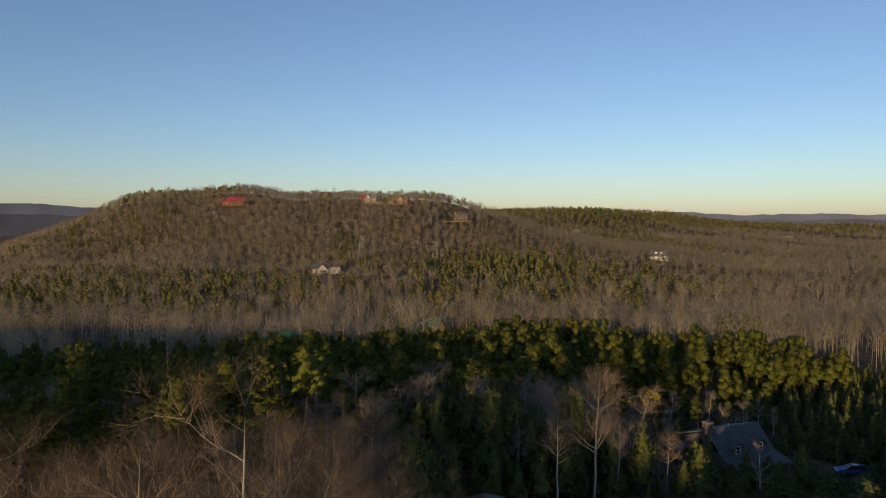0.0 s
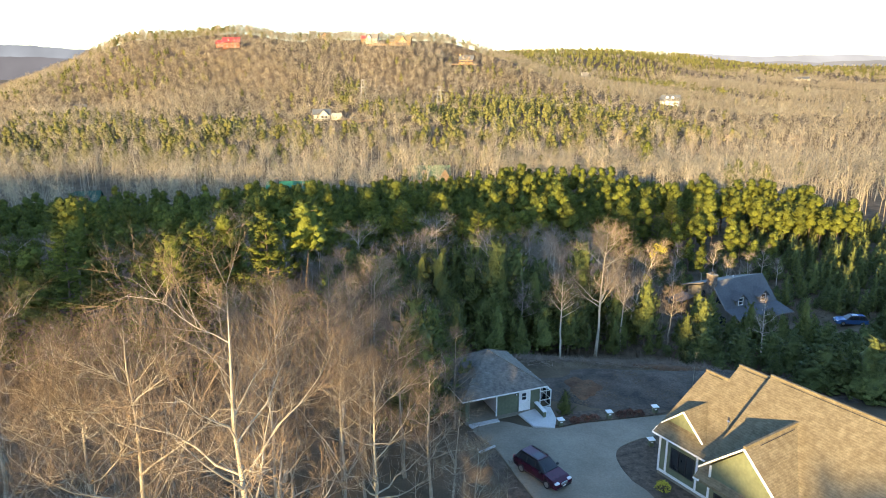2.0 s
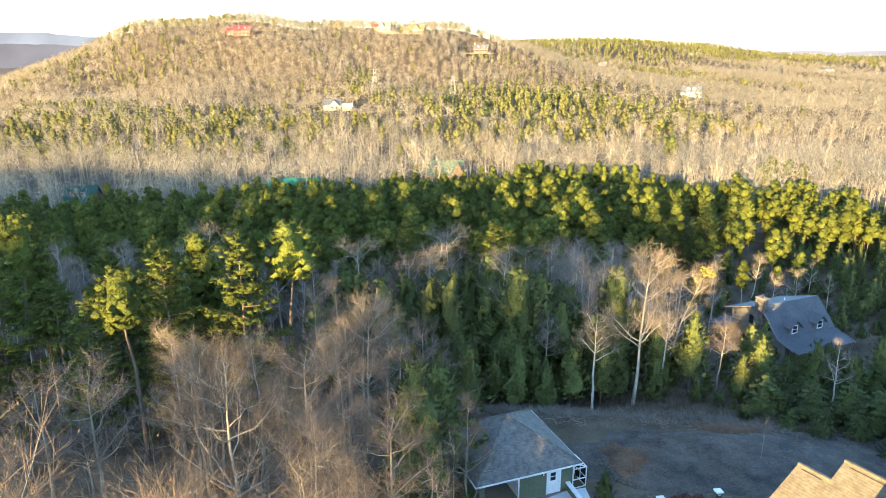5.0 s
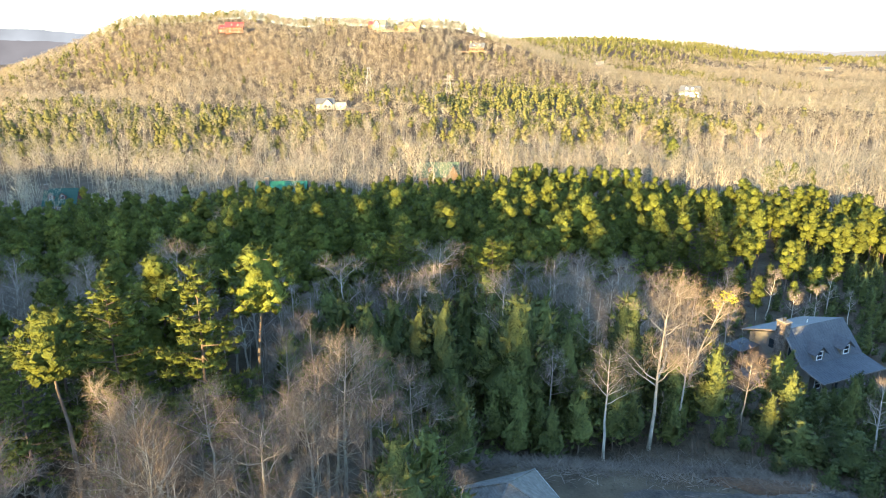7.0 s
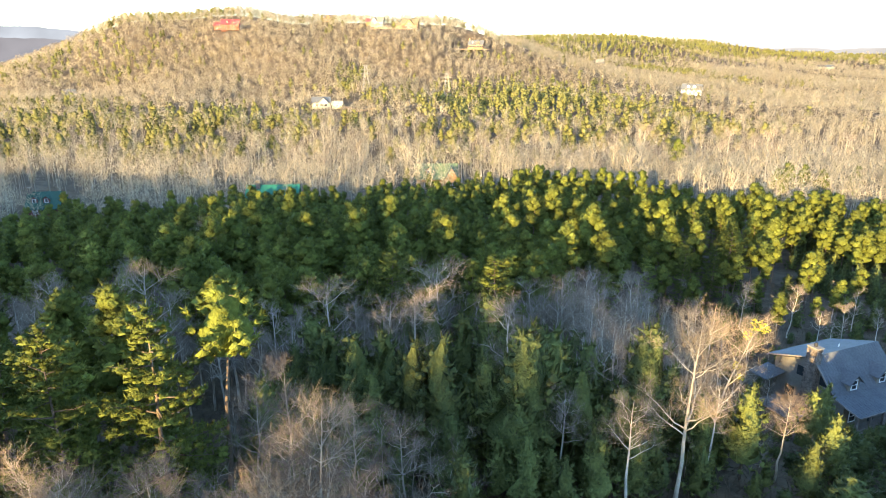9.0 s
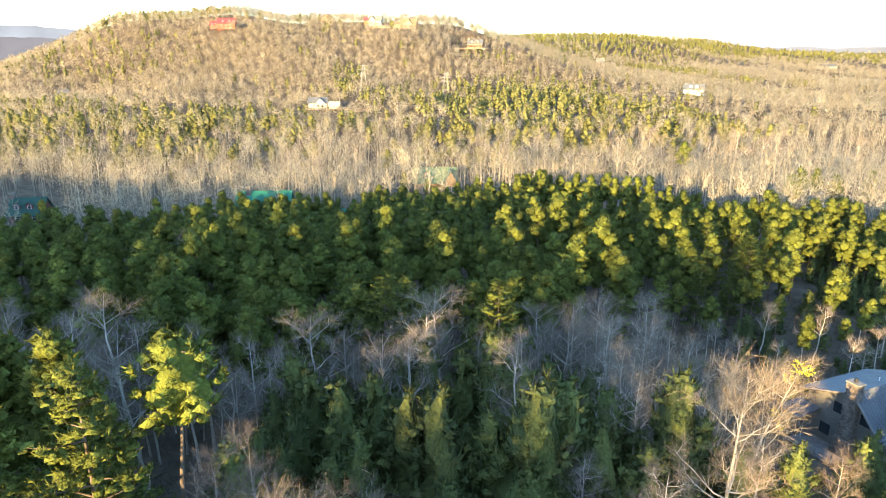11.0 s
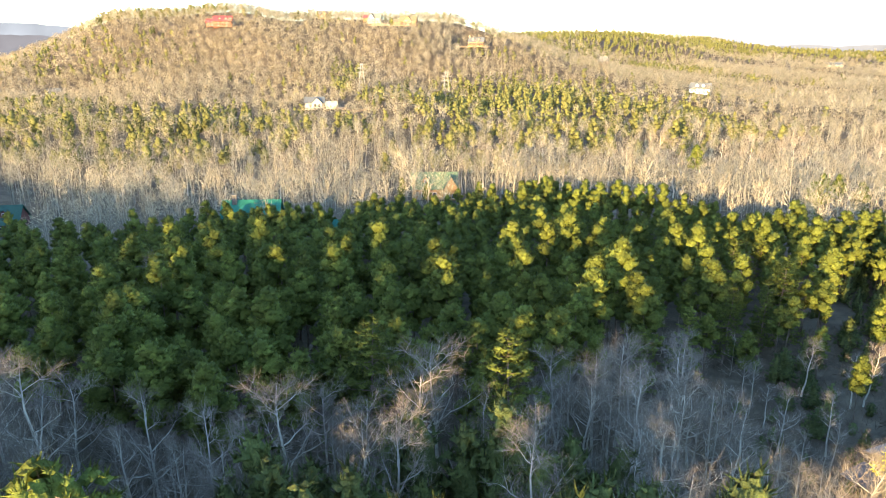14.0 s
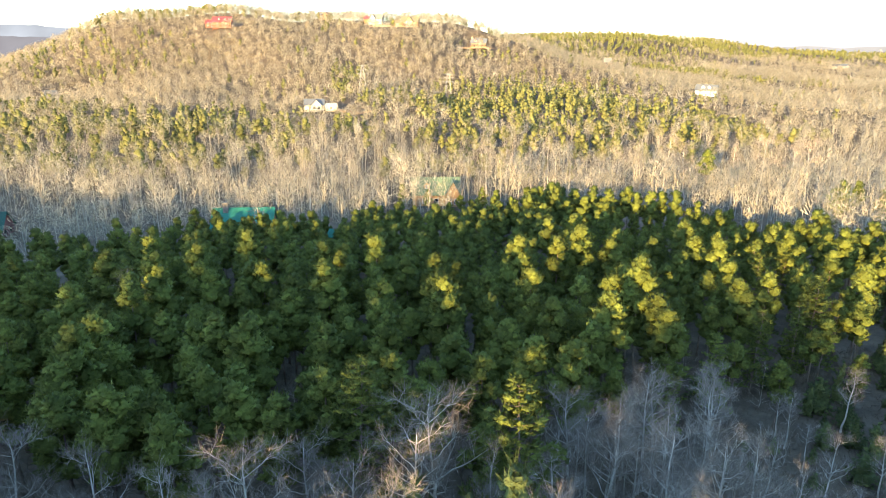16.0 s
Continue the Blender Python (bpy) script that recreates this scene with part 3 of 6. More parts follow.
# tall pines at the edge of the wood
row(tuft_pine, 3.0, (-26.2, 65.6, 12.2), (-43.6, 79, 12.4))
row(tuft_pine[1:], 3.0, (-16.8, 76.6, 12.4))
row(spray_pine[:1], 3.0, (-19.6, 73.4, 12.3), (5.2, 108.9, 1.9), (-7.6, 112.5, 1.6))
row(spray_pine, 3.0, (-31, 68, 8.4), (-36, 72, 8.8), (-40, 70, 8.5), (-26, 72, 8.6), (-35, 79, 8), (-50, 76, 9), (-22.4, 80, 7), (31.5, 138.5, -3.7), (40.2, 147.5, -4.6), (47, 151, -5.2), (51.5, 155, -5.0), (23.2, 131, -2.9))
row(tall_pine, 3.0, (-28, 77, 7.5), (-45, 72, 8.4), (-38, 84, 7), (-33, 86, 8), (-21.1, 106.6, 2.3), (-28, 111.2, 1.3), (-10.7, 115, 0.4), (-26.4, 125.3, -1.4), (-34.5, 125.4, -0.3), (-38.2, 123.7, -0.6), (-43.5, 121.7, -0.4),
    (-20.8, 122.5, -1.7), (-31, 144, -5.0), (-14.4, 144.6, -4.5), (4.1, 142, -3.2), (16, 142.7, -2.3), (18.2, 136.5, -1.6), (25.3, 142.3, -1.3), (39.6, 153, -3.0), (5.9, 133, -1.0), (-1, 149.2, -1.5), (-12, 136.3, -2.6))
row(tall_pine, 3.0, (17, 127.6, -3.6), (23.8, 156.7, -3.4), (43.7, 172, -4.0), (43.4, 180, -4.6), (60.8, 180, -7.3), (50.3, 190, -6.4), (56.6, 153, -5.2), (55.8, 162.7, -6.3), (-36, 203, -8.6), (45.8, 214, -10.8),
    (-57.5, 212, -9.6), (-53, 210, -9.9), (-48, 212, -9.0), (-44, 216, -9.2), (-61, 216, -10), (-25, 209, -12.5), (-31, 212, -12.2), (-11, 236, -13), (1, 262, -15), (8, 268, -14.5), (-17, 272, -15.5), (-9, 275, -17))
row(young_pine, 1.5, (3.4, 86, 2.4), (5.9, 84, 2.2), (9, 88.8, 0.4), (11.2, 85.6, 2.1), (-0.7, 85.4, 1.2), (-3.2, 87, 0.2), (-6.8, 84.6, 1.9), (17.8, 89.6, 0.5), (26.1, 86.2, -2.6), (33.4, 85, -4.2), (30.2, 82.4, -4.6), (13.4, 93.5, -2.5),
    (-3, 55.4, 6.2), (-1.4, 60, 3.4), (-9, 90, -0.5), (20.8, 91, -2.6), (35.3, 92.7, -5.4), (38.5, 96, -6.8), (22.4, 87, -3.4), (0.8, 70.5, 1.2), (7.6, 90, -1))
row(bushy, 1.5, (32.4, 81.4, -4.6), (31.9, 76.6, -4.4), (35.6, 79, -4.6), (28.4, 79.6, -5.6))

# tall pale trees in the valley beyond the pines
row(slim, 2.5, (10.7, 303, -6.4), (18, 306, -7.5), (25, 304, -6.0), (33, 303, -6.5), (40, 305, -7.2), (46, 302, -5.6), (51, 306, -6.8), (56, 301, -7.8), (63, 303, -5.6), (73, 304, -5.8), (80, 300, -7.6),
    (98, 303, -6.4), (106, 300, -6.2), (114, 297, -7.4), (123, 302, -6.6), (133, 296, -7.6), (144, 290, -6.8), (3, 308, -8.5), (-38, 300, -9.5), (-62, 292, -8.8), (-80, 286, -9.2), (-97, 296, -9.5), (-48, 281, -10.5))
row(tall_pine, 2.5, (88, 302, -5.8), (118, 262, -11), (104, 246, -9.5), (97, 236, -9.8), (112, 240, -10.5), (128, 250, -10))

# the leaning hardwood with yellow clumps
def leaning_tree():
    w, t, _ = bare_tree(h=17, spread=0.36, limbs=15, subs=9, twigs=13, fork=0.3, lean=0.29, fine_wide=1.1)
    clumps = []
    for cx, cz, s, n in ((4.7, 15.6, 0.75, 150), (4.0, 14.2, 0.45, 70), (5.6, 15.2, 0.5, 80), (2.9, 10.8, 0.4, 50), (3.5, 9.4, 0.35, 40)):
        d = unit(rng.normal(size=(n, 3)))
        o = np.array([cx, rng.normal(0, 0.3), cz]) + d * s * rng.uniform(0.4, 1, (n, 1))
        clumps.append(Buffer())
        clumps[-1].tufts(o, o + unit(d + rng.normal(0, 0.5, (n, 3))) * 0.28, np.full(n, 0.12), d)
    return tree_thing("bare_tree", (("trunk", w, CREAMBARK), ("crown", t, CREAMTWIG), *(("leaf_clump", k, MISTLETOE) for k in clumps)), "leaning leafless hardwood with yellow leaf clumps near its top", "bare hardwoods", "tree")


plant([leaning_tree()], 25.4, 93.6, 0.87, 2.0, 1.0, 0.1)

# the rest of the wood
def FRONT(x):
    """Where the pine wood begins behind the bare trees."""
    return np.interp(x, (-80, -45, -28, -10, 5, 8, 17, 23, 31, 40, 57, 80), (117, 115, 108, 111, 108, 120, 126, 130, 136, 145, 152, 190))


def left_wood(x, y):
    return x < 4 - 0.04 * (y - 30)


def grove_pines():
    """Taller pines towards the back, where the low sun reaches them."""
    for gy in np.arange(122, 236, 5.4):
        for gx in np.arange(22, 76, 5.0):
            x, y = gx + rng.uniform(0, 4.0), gy + rng.uniform(0, 4.4)
            if pine_wood(x, y) and x < 0.4 * y and free(x, y, 3.4):
                kinds = spray_pine[1:] if rng.random() < 0.22 else tall_pine
                top = np.interp(y, (125, 135, 145, 155, 175, 195, 215, 235), (-6, -5.2, -4.4, -4, -3.8, -5.5, -10, -13.5)) - rng.uniform(-0.6, 3.2)
                plant(kinds, x, y, (top - float(ground_z(x, y))) / HIGH[kinds[0].name], 3.6)


sow(big[1:], -27, -4, 26, 42, 6.0, (0.55, 0.7), 3.8, 0.35, left_wood)
sow(mid, -36, 2, 38, 62, 5.0, (0.62, 0.85), 2.8, 0.8, left_wood)
sow(brush, -40, 2, 44, 80, 3.0, (0.9, 1.5), 1.2, 0.8, left_wood)
sow(brush, -40, 2, 22, 44, 4.5, (0.7, 1.2), 1.6, 0.7, left_wood)
sow(mid, -18, 1, 44, 70, 3.0, (0.6, 0.9), 1.7, 0.95, left_wood)
sow(mid, -24, 2, 56, 80, 4.0, (0.6, 0.8), 2.2, 0.85)
sow(young_pine, -20, 2, 60, 84, 6.0, (0.6, 1.1), 2.0, 0.35)
sow(spray_pine + tall_pine, -75, -23, 62, 87, 6.0, (0.75, 1.0), 3.6, 0.9)
sow(young_pine, -6, 12, 76.5, 80, 2.6, (0.5, 0.8), 1.6, 0.6)
for gy in np.arange(80, 98, 2.9):
    for gx in np.arange(-16, 34, 2.9):
        x, y = gx + rng.uniform(0, 2.9), gy + rng.uniform(0, 2.9)
        high = np.interp(x, (-16, 4, 14, 22, 34), (0.5, 0.5, -0.8, -4.0, -6.5)) - rng.uniform(0, 3.5) - 0.1 * (y - 85) - float(ground_z(x, y))
        if high > 2 and rng.random() < 0.8 and free(x, y, 1.7):
            plant(young_pine, x, y, high / 9, 1.7)
sow(young_pine, 36, 48, 84, 97, 3.6, (0.3, 0.6), 1.6, 0.7)


def low_pines():
    """Bushy pines beyond the house, lower and lower towards the cabin."""
    for gy in np.arange(61, 97, 2.4):
        for gx in np.arange(27, 66, 2.4):
            x, y = gx + rng.uniform(0, 2.4), gy + rng.uniform(0, 2.4)
            top = np.interp(y, (60, 65, 72, 80, 90, 97), (3.2, 1.8, -0.2, -2.8, -6.4, -9.0)) + (4 if x > 62 else 0) - rng.uniform(0, 1.5)
            high = top - float(ground_z(x, y))
            if high > 1.0 and rng.random() < 0.9 and free(x, y, 1.5):
                plant(bushy, x, y, min(high, 7.0) / 8 * 1.45, 1.7, 0.76)


low_pines()
plant(bushy, 60.6, 98.2, 0.72, 1.7)
plant(bushy, 63.6, 99.6, 0.5, 1.7)
sow(bushy, 60, 80, 84, 104, 4.0, (0.6, 0.9), 2.2, 0.8)
sow(slim, -20, 26, 80, 97, 3.8, (0.5, 0.75), 1.6, 0.55)
sow(brush, -16, 44, 79, 98, 4.0, (0.5, 0.9), 1.3, 0.5)
sow(slim, -64, 24, 95, 124, 3.0, (0.62, 0.92), 1.6, 0.95, lambda x, y: y < FRONT(x) - 1)


def pine_wood(x, y):
    return y > FRONT(x) + 1.5 * math.sin(x * 0.9)


sow(tall_pine, -84, -56, 102, 170, 4.6, (0.7, 0.88), 4.0, 1.0, pine_wood)
sow(tall_pine, -56, 24, 102, 170, 4.3, (0.8, 1.06), 3.7, 1.0, pine_wood)
grove_pines()
sow(bushy, 36, 68, 111, 130, 3.6, (0.5, 0.75), 2.0, 0.9)
sow(bushy, 26, 60, 112, 160, 5.0, (0.35, 0.6), 2.0, 0.6)
sow(tall_pine, 36, 56, 120, 146, 6.0, (0.45, 0.65), 3.0, 0.8, lambda x, y: y < FRONT(x))
sow(tall_pine, 50, 67, 138, 174, 5.0, (0.55, 0.75), 3.2, 0.9)
sow(bushy, 44, 68, 132, 176, 4.0, (0.5, 0.8), 2.0, 0.8)
sow(slim, 40, 62, 111, 142, 4.2, (0.35, 0.55), 1.6, 0.7, lambda x, y: y < FRONT(x))
sow(slim, 14, 40, 108, 150, 3.4, (0.4, 0.6), 1.6, 0.8, lambda x, y: y < FRONT(x) - 2)
sow(brush, 8, 40, 106, 150, 3.2, (0.7, 1.4), 1.1, 0.8)
sow(slim, -95, 20, 112, 170, 15, (0.75, 0.9), 2.0, 0.4, pine_wood)


for ob in big + mid + slim + pale + brush + tall_pine + spray_pine + tuft_pine + young_pine + bushy:
    if not placed.get(ob.name):           # a first tree that found no place
        for child in list(ob.children):
            bpy.data.objects.remove(child)
        bpy.data.objects.remove(ob)


# ---- woods that nobody could count ----
def stand(buffers, xs, ys, scale, rot):
    """Many copies of small trees, joined."""
    out = Buffer()
    which = rng.integers(0, len(buffers), len(xs))
    zs = ground_z(xs, ys)
    for b, (v, f, d) in enumerate(buffers):
        idx = np.nonzero(which == b)[0]
        if not len(idx):
            continue
        c, s = np.cos(rot[idx])[:, None], np.sin(rot[idx])[:, None]
        k = scale[idx][:, None]
        x = (v[:, 0] * c - v[:, 1] * s) * k + xs[idx][:, None]
        y = (v[:, 0] * s + v[:, 1] * c) * k + ys[idx][:, None]
        z = v[:, 2] * k * rng.uniform(0.88, 1.12, (len(idx), 1)) + zs[idx][:, None] - 0.1
        vv = np.stack([x, y, z], -1).reshape(-1, 3)
        ff = (f[None] + (np.arange(len(idx)) * len(v))[:, None, None]).reshape(-1, 3)
        turned = None if d is None else np.stack([d[:, 0] * c - d[:, 1] * s, d[:, 0] * s + d[:, 1] * c, d[:, 2] + 0 * c], -1).reshape(-1, 3)
        out.add(vv, ff, turned)
    return *out.arrays(), out.normals()


def scatter(x0, x1, y0, y1, step):
    gx, gy = np.meshgrid(np.arange(x0, x1, step), np.arange(y0, y1, step))
    return (gx + rng.uniform(0, step, gx.shape)).ravel(), (gy + rng.uniform(0, step, gx.shape)).ravel()


def far_bare(h, wide, limbs, twigs, stem, blade, thin, sides=3):
    """A far leafless tree: a thin stem that forks, and a rounded haze of twigs."""
    w, t = Buffer(), Buffer()
    top = np.array([rng.normal(0, 0.3), rng.normal(0, 0.3), h * 0.9])
    w.tube([(0, 0, 0), top * 0.5 + rng.normal(0, 0.12, 3), top], (stem, stem * 0.7, 0.02), sides)
    a = np.arange(limbs) * 2.4 + rng.uniform(0, 6)
    p = np.outer(rng.uniform(0.35, 0.75, limbs), top)
    e = np.c_[np.cos(a) * wide * 0.75, np.sin(a) * wide * 0.75, rng.uniform(0.6, 0.92, limbs) * h]
    w.blades(p, e, np.full(limbs, stem * 0.7))
    d = unit(rng.normal(size=(twigs, 3)) + (0, 0, 0.25))
    o = d * (wide, wide, h * 0.34) * rng.uniform(0.45, 1.0, (twigs, 1)) + (0, 0, h * 0.64)
    dirs = unit(d * (1, 1, 0.5) + rng.normal(0, 0.5, d.shape) + (0, 0, 0.75))
    ln = blade * rng.uniform(0.6, 1.4, (twigs, 1))
    t.needles(o - dirs * ln * 0.5, o + dirs * ln * 0.5, thin * rng.uniform(0.6, 1.4, twigs), unit(d + rng.normal(0, 0.35, d.shape)))
    return w, t


def two_woods(name, kinds, xs, ys, lo, hi, mats, labels, category):
    scale, rot = rng.uniform(lo, hi, len(xs)), rng.uniform(0, 6.28, len(xs))
    if name == "pine_wood":
        scale *= np.where(xs > 18, np.interp(ys, (186, 215, 260, 300), (1.12, 1.25, 1.1, 0.9)), np.interp(ys, (200, 255, 300), (1.0, 0.9, 0.82)))
    if name == "hill_bare_wood":
        crest = (abs(ys - 828) < 34) & (xs < 20)
        scale = np.where(crest, rng.uniform(0.3, 1.15, len(xs)), scale)
    if name == "bare_wood":
        scale *= np.where((xs > -20) & (ys < 300), 1.25, 1.0)
    state = rng.bit_generator.state
    for part_no, pname in ((0, "trunks"), (1, "crowns")):
        rng.bit_generator.state = state
        v, f, d = stand([(*k[part_no].arrays(), k[part_no].normals()) for k in kinds], xs, ys, scale, rot)
        ob = new(name + "_" + pname, mesh_of(name, v, f, mats[part_no], False, d))
        tagged(ob, labels[part_no], category, kind="stuff")


def keep_off(xs, ys, spots):
    ok = np.ones(len(xs), bool)
    for x, y, r in spots:
        ok &= (xs - x) ** 2 + (ys - y) ** 2 > r * r
    return ok


CLEARINGS = [(-52, 223, 6.5), (-28, 216, 3), (-6, 290, 10), (-131, 246, 11), (-90, 506, 14), (-72, 514, 12), (-313, 596, 14), (199, 630, 13), (140, 784, 24), (171, 788, 18), (505, 1005, 20), (19, 752, 20), (8, 742, 14),
             (-229, 748, 14), (-226, 732, 8), (-144, 832, 12), (-86, 791, 13), (-84, 776, 12), (-52, 783, 14), (-50, 768, 14), (-68, 775, 12), (-122, 234, 11), (-117, 224, 9), (-140, 234, 7), (162, 832, 8), (-340, 590, 8), (-112, 212, 7), (-104, 202, 6), (-6, 278, 8), (-4, 266, 7), (-3, 255, 5), (194, 610, 14), (188, 594, 10), (127, 764, 17), (122, 748, 13), (-308, 580, 9), (-86, 490, 10)]


def pine_edge(xs):
    """How far back the pine wood reaches."""
    return np.interp(xs, (-150, -84, -52, -33, -15, 2, 30, 50, 70, 80), (178, 194, 214, 224, 234, 248, 264, 244, 228, 200)) + 4 * np.sin(xs * 0.31)


def pine_share(xs, ys):
    """How likely a far tree is an evergreen."""
    n = np.array([noise.noise((x * 0.011, y * 0.009, 4.0)) for x, y in zip(xs, ys)])
    p = 0.015 + 0.2 * np.clip(n - 0.14, 0, 0.6)
    def blob(cx, cy, sx, sy, a):
        return a * np.exp(-((xs - cx) / sx) ** 4 - ((ys - cy) / sy) ** 4)
    woods = [blob(-165, 455, 78, 42, 0.75), blob(-140, 370, 70, 60, 0.5), blob(-250, 400, 60, 70, 0.5), blob(-262, 500, 45, 30, 0.75),        # left of the valley
             blob(-340, 690, 85, 60, 0.38), blob(-350, 815, 48, 40, 0.5), blob(-285, 825, 32, 32, 0.5),                                       # shoulder of the hill
             blob(50, 530, 78, 112, 0.97), blob(115, 500, 62, 95, 0.72), blob(5, 420, 36, 40, 0.7), blob(9, 352, 36, 32, 0.4), blob(75, 398, 42, 36, 0.5),
             blob(-42, 540, 30, 36, 0.6), blob(-120, 574, 24, 16, 0.4), blob(-88, 600, 13, 55, 0.6), blob(-57, 440, 22, 26, 0.6),
             blob(255, 890, 62, 60, 0.93), blob(283, 771, 30, 26, 0.7), blob(352, 760, 22, 20, 0.7), blob(105, 375, 18, 18, 0.5),
             blob(70, 970, 110, 110, 0.8), blob(170, 1200, 190, 190, 0.95), blob(500, 1270, 420, 140, 0.97), blob(50, 720, 42, 20, 0.35)]
    p = np.maximum.reduce([p] + woods)
    return p


# pines between the ones told apart and the valley
mp = [puff_tree(h=15.5, base=b, radius=r, lobes=n, per=7, size=0.8, spines=3, blade=0.6, limbs=0, sides=3) for b, r, n in ((0.34, 3.2, 7), (0.4, 3.4, 7), (0.36, 3.0, 6))]
xs, ys = scatter(-150, 100, 100, 318, 4.3)
inside = ((ys > 170) & (xs < 22)) | (ys > 232) | (xs < -84) | (xs > 76)
inside &= (ys < pine_edge(xs)) & ((ys > 165) | (xs < -84))
inside &= keep_off(xs, ys, CLEARINGS)
two_woods("pine_wood", mp, xs[inside], ys[inside], 0.62, 0.84, (PINEBARK, NEEDLE), ("trunks and limbs of the pine wood", "dense green needle crowns of the pine wood"), "woodland")

# dark bushy pines beyond the cabin
xs, ys = scatter(36, 125, 84, 222, 3.5)
feet = np.array([(x, y) for x, y in zip(xs, ys) if ((y > 112 and x > 8 + 0.26 * y) or x > 64) and (y < 150 or x > 0.4 * y + 4) and free(x, y, 2.2)])
nb = [pine_tree(h=8, base=0.04, radius=2.2, count=34, size=0.62, shape="cone", blade=0.5, wide=0.3, spines=5, limbs=0, sides=3, rings=5, around=6, rise=0.6) for _ in range(3)]
two_woods("young_pine_wood", nb, feet[:, 0], feet[:, 1], 0.5, 0.85, (PINEBARK, YOUNG), ("thin trunks of the young pines", "dense green crowns of young pines beyond the cabin"), "woodland")

# bare valley wood behind the pines
mb = [far_bare(15, r, 14, 165, 0.12, 1.3, 0.08) for r in (2.4, 2.9, 3.3, 2.6, 3.6)]
xs, ys = scatter(-330, 340, 165, 430, 7.0)
edge = pine_edge(xs)
inside = (ys > edge + 2) & (ys < 430) & (abs(xs) < 60 + ys * 0.72)
share = pine_share(xs, ys)
ever = rng.random(len(xs)) < np.clip(share - 0.02, 0, 0.9)
inside &= keep_off(xs, ys, CLEARINGS) & ~((xs > 84) & (ys < 200))
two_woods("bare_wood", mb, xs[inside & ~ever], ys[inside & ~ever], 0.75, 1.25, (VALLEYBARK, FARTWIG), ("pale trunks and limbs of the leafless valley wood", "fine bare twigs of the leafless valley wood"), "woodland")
vp = [puff_tree(h=12.5, base=b, radius=3.4, lobes=n, per=6, size=0.85, spines=4, blade=0.7, limbs=0, sides=3) for b, n in ((0.25, 6), (0.38, 5), (0.3, 6))]
two_woods("valley_pines", vp, xs[inside & ever], ys[inside & ever], 0.7, 1.15, (PINEBARK, FARPINE), ("trunks of scattered valley pines", "olive green crowns of scattered valley pines"), "woodland")

# the hill and what lies beyond it
fb = [far_bare(h, r, 3, 74, 0.09, 1.9, 0.27) for h, r in ((11, 3.4), (12, 3.9), (10.5, 4.2), (12.5, 3.6), (11.5, 3.2))]
fp = [puff_tree(h=9.5, base=b, radius=3.4, lobes=n, per=1, size=1.2, spines=3, blade=1.2, wide=0.5, limbs=0, sides=3, lump=0.52) for b, n in ((0.06, 4), (0.12, 5), (0.1, 4))]
xs, ys = scatter(-800, 900, 430, 1000, 6.5)
seen = (abs(xs) < 60 + ys * 0.74) & keep_off(xs, ys, CLEARINGS) & ~((ys > 880) & (xs < 40))
x2, y2 = scatter(-200, 1100, 1000, 1560, 9.0)
s2 = (abs(x2) < 60 + y2 * 0.74) & keep_off(x2, y2, CLEARINGS) & (x2 > -60) & ((y2 < 1330) | (x2 < 520))
x3, y3 = scatter(-400, 10, 806, 856, 5.0)
s3 = keep_off(x3, y3, CLEARINGS)
xs, ys = np.r_[xs[seen], x2[s2], x3[s3]], np.r_[ys[seen], y2[s2], y3[s3]]
ever = rng.random(len(xs)) < pine_share(xs, ys)
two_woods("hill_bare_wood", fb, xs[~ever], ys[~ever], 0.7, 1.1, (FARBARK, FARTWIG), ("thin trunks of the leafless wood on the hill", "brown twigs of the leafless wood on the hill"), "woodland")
two_woods("hill_pine_wood", fp, xs[ever], ys[ever], 0.65, 1.1, (PINEBARK, FARPINE), ("trunks of evergreens on the hill", "olive green crowns of evergreens on the hill"), "woodland")

# the wooded rise behind the camera that keeps the low sun off the valley floor
xs, ys = scatter(-470, 160, -165, -112, 6.0)
two_woods("rise_wood", fp, xs, ys, 0.9, 1.2, (PINEBARK, NEEDLE), ("trunks of the wood on the rise", "crowns of the wood on the rise"), "woodland")


# ---- building materials ----
SHINGLE = surface("brown_shingles", (0.125, 0.10, 0.062), (0.19, 0.158, 0.102), 1.6, 0.9, fine=9.0, bump=0.4, gloss=0.15, courses=0.11)
GREYSHINGLE = surface("grey_shingles", (0.115, 0.105, 0.09), (0.205, 0.19, 0.165), 2.2, 0.9, fine=8.0, bump=0.4, gloss=0.15, courses=0.09)
GREENSIDING = surface("green_siding", (0.105, 0.120, 0.074), (0.138, 0.155, 0.096), 0.8, 0.7, fine=5.0)
WHITETRIM = surface("white_paint", (0.70, 0.69, 0.65), (0.82, 0.81, 0.78), 1.5, 0.5, fine=10.0)
CONCRETE = surface("concrete", (0.20, 0.165, 0.12), (0.285, 0.24, 0.178), 0.35, 0.85, fine=7.0, bump=0.1, broad=0.08)
SLAB = surface("light_concrete", (0.48, 0.48, 0.46), (0.60, 0.60, 0.57), 0.6, 0.85, fine=7.0)
MULCH = surface("mulch", (0.06, 0.045, 0.035), (0.17, 0.125, 0.09), 2.5, 0.95, fine=14.0, bump=0.8, gloss=0.1)
DIRT = surface("bare_dirt", (0.050, 0.044, 0.038), (0.140, 0.112, 0.088), 0.6, 0.95, fine=5.0, grain=0.55, bump=1.0, relief=0.12, broad=0.06, gloss=0.1)
REDDIRT = surface("red_brown_dirt", (0.085, 0.046, 0.028), (0.19, 0.105, 0.06), 0.5, 0.95, fine=5.0, grain=0.5, bump=1.0, relief=0.12, broad=0.1, gloss=0.1)
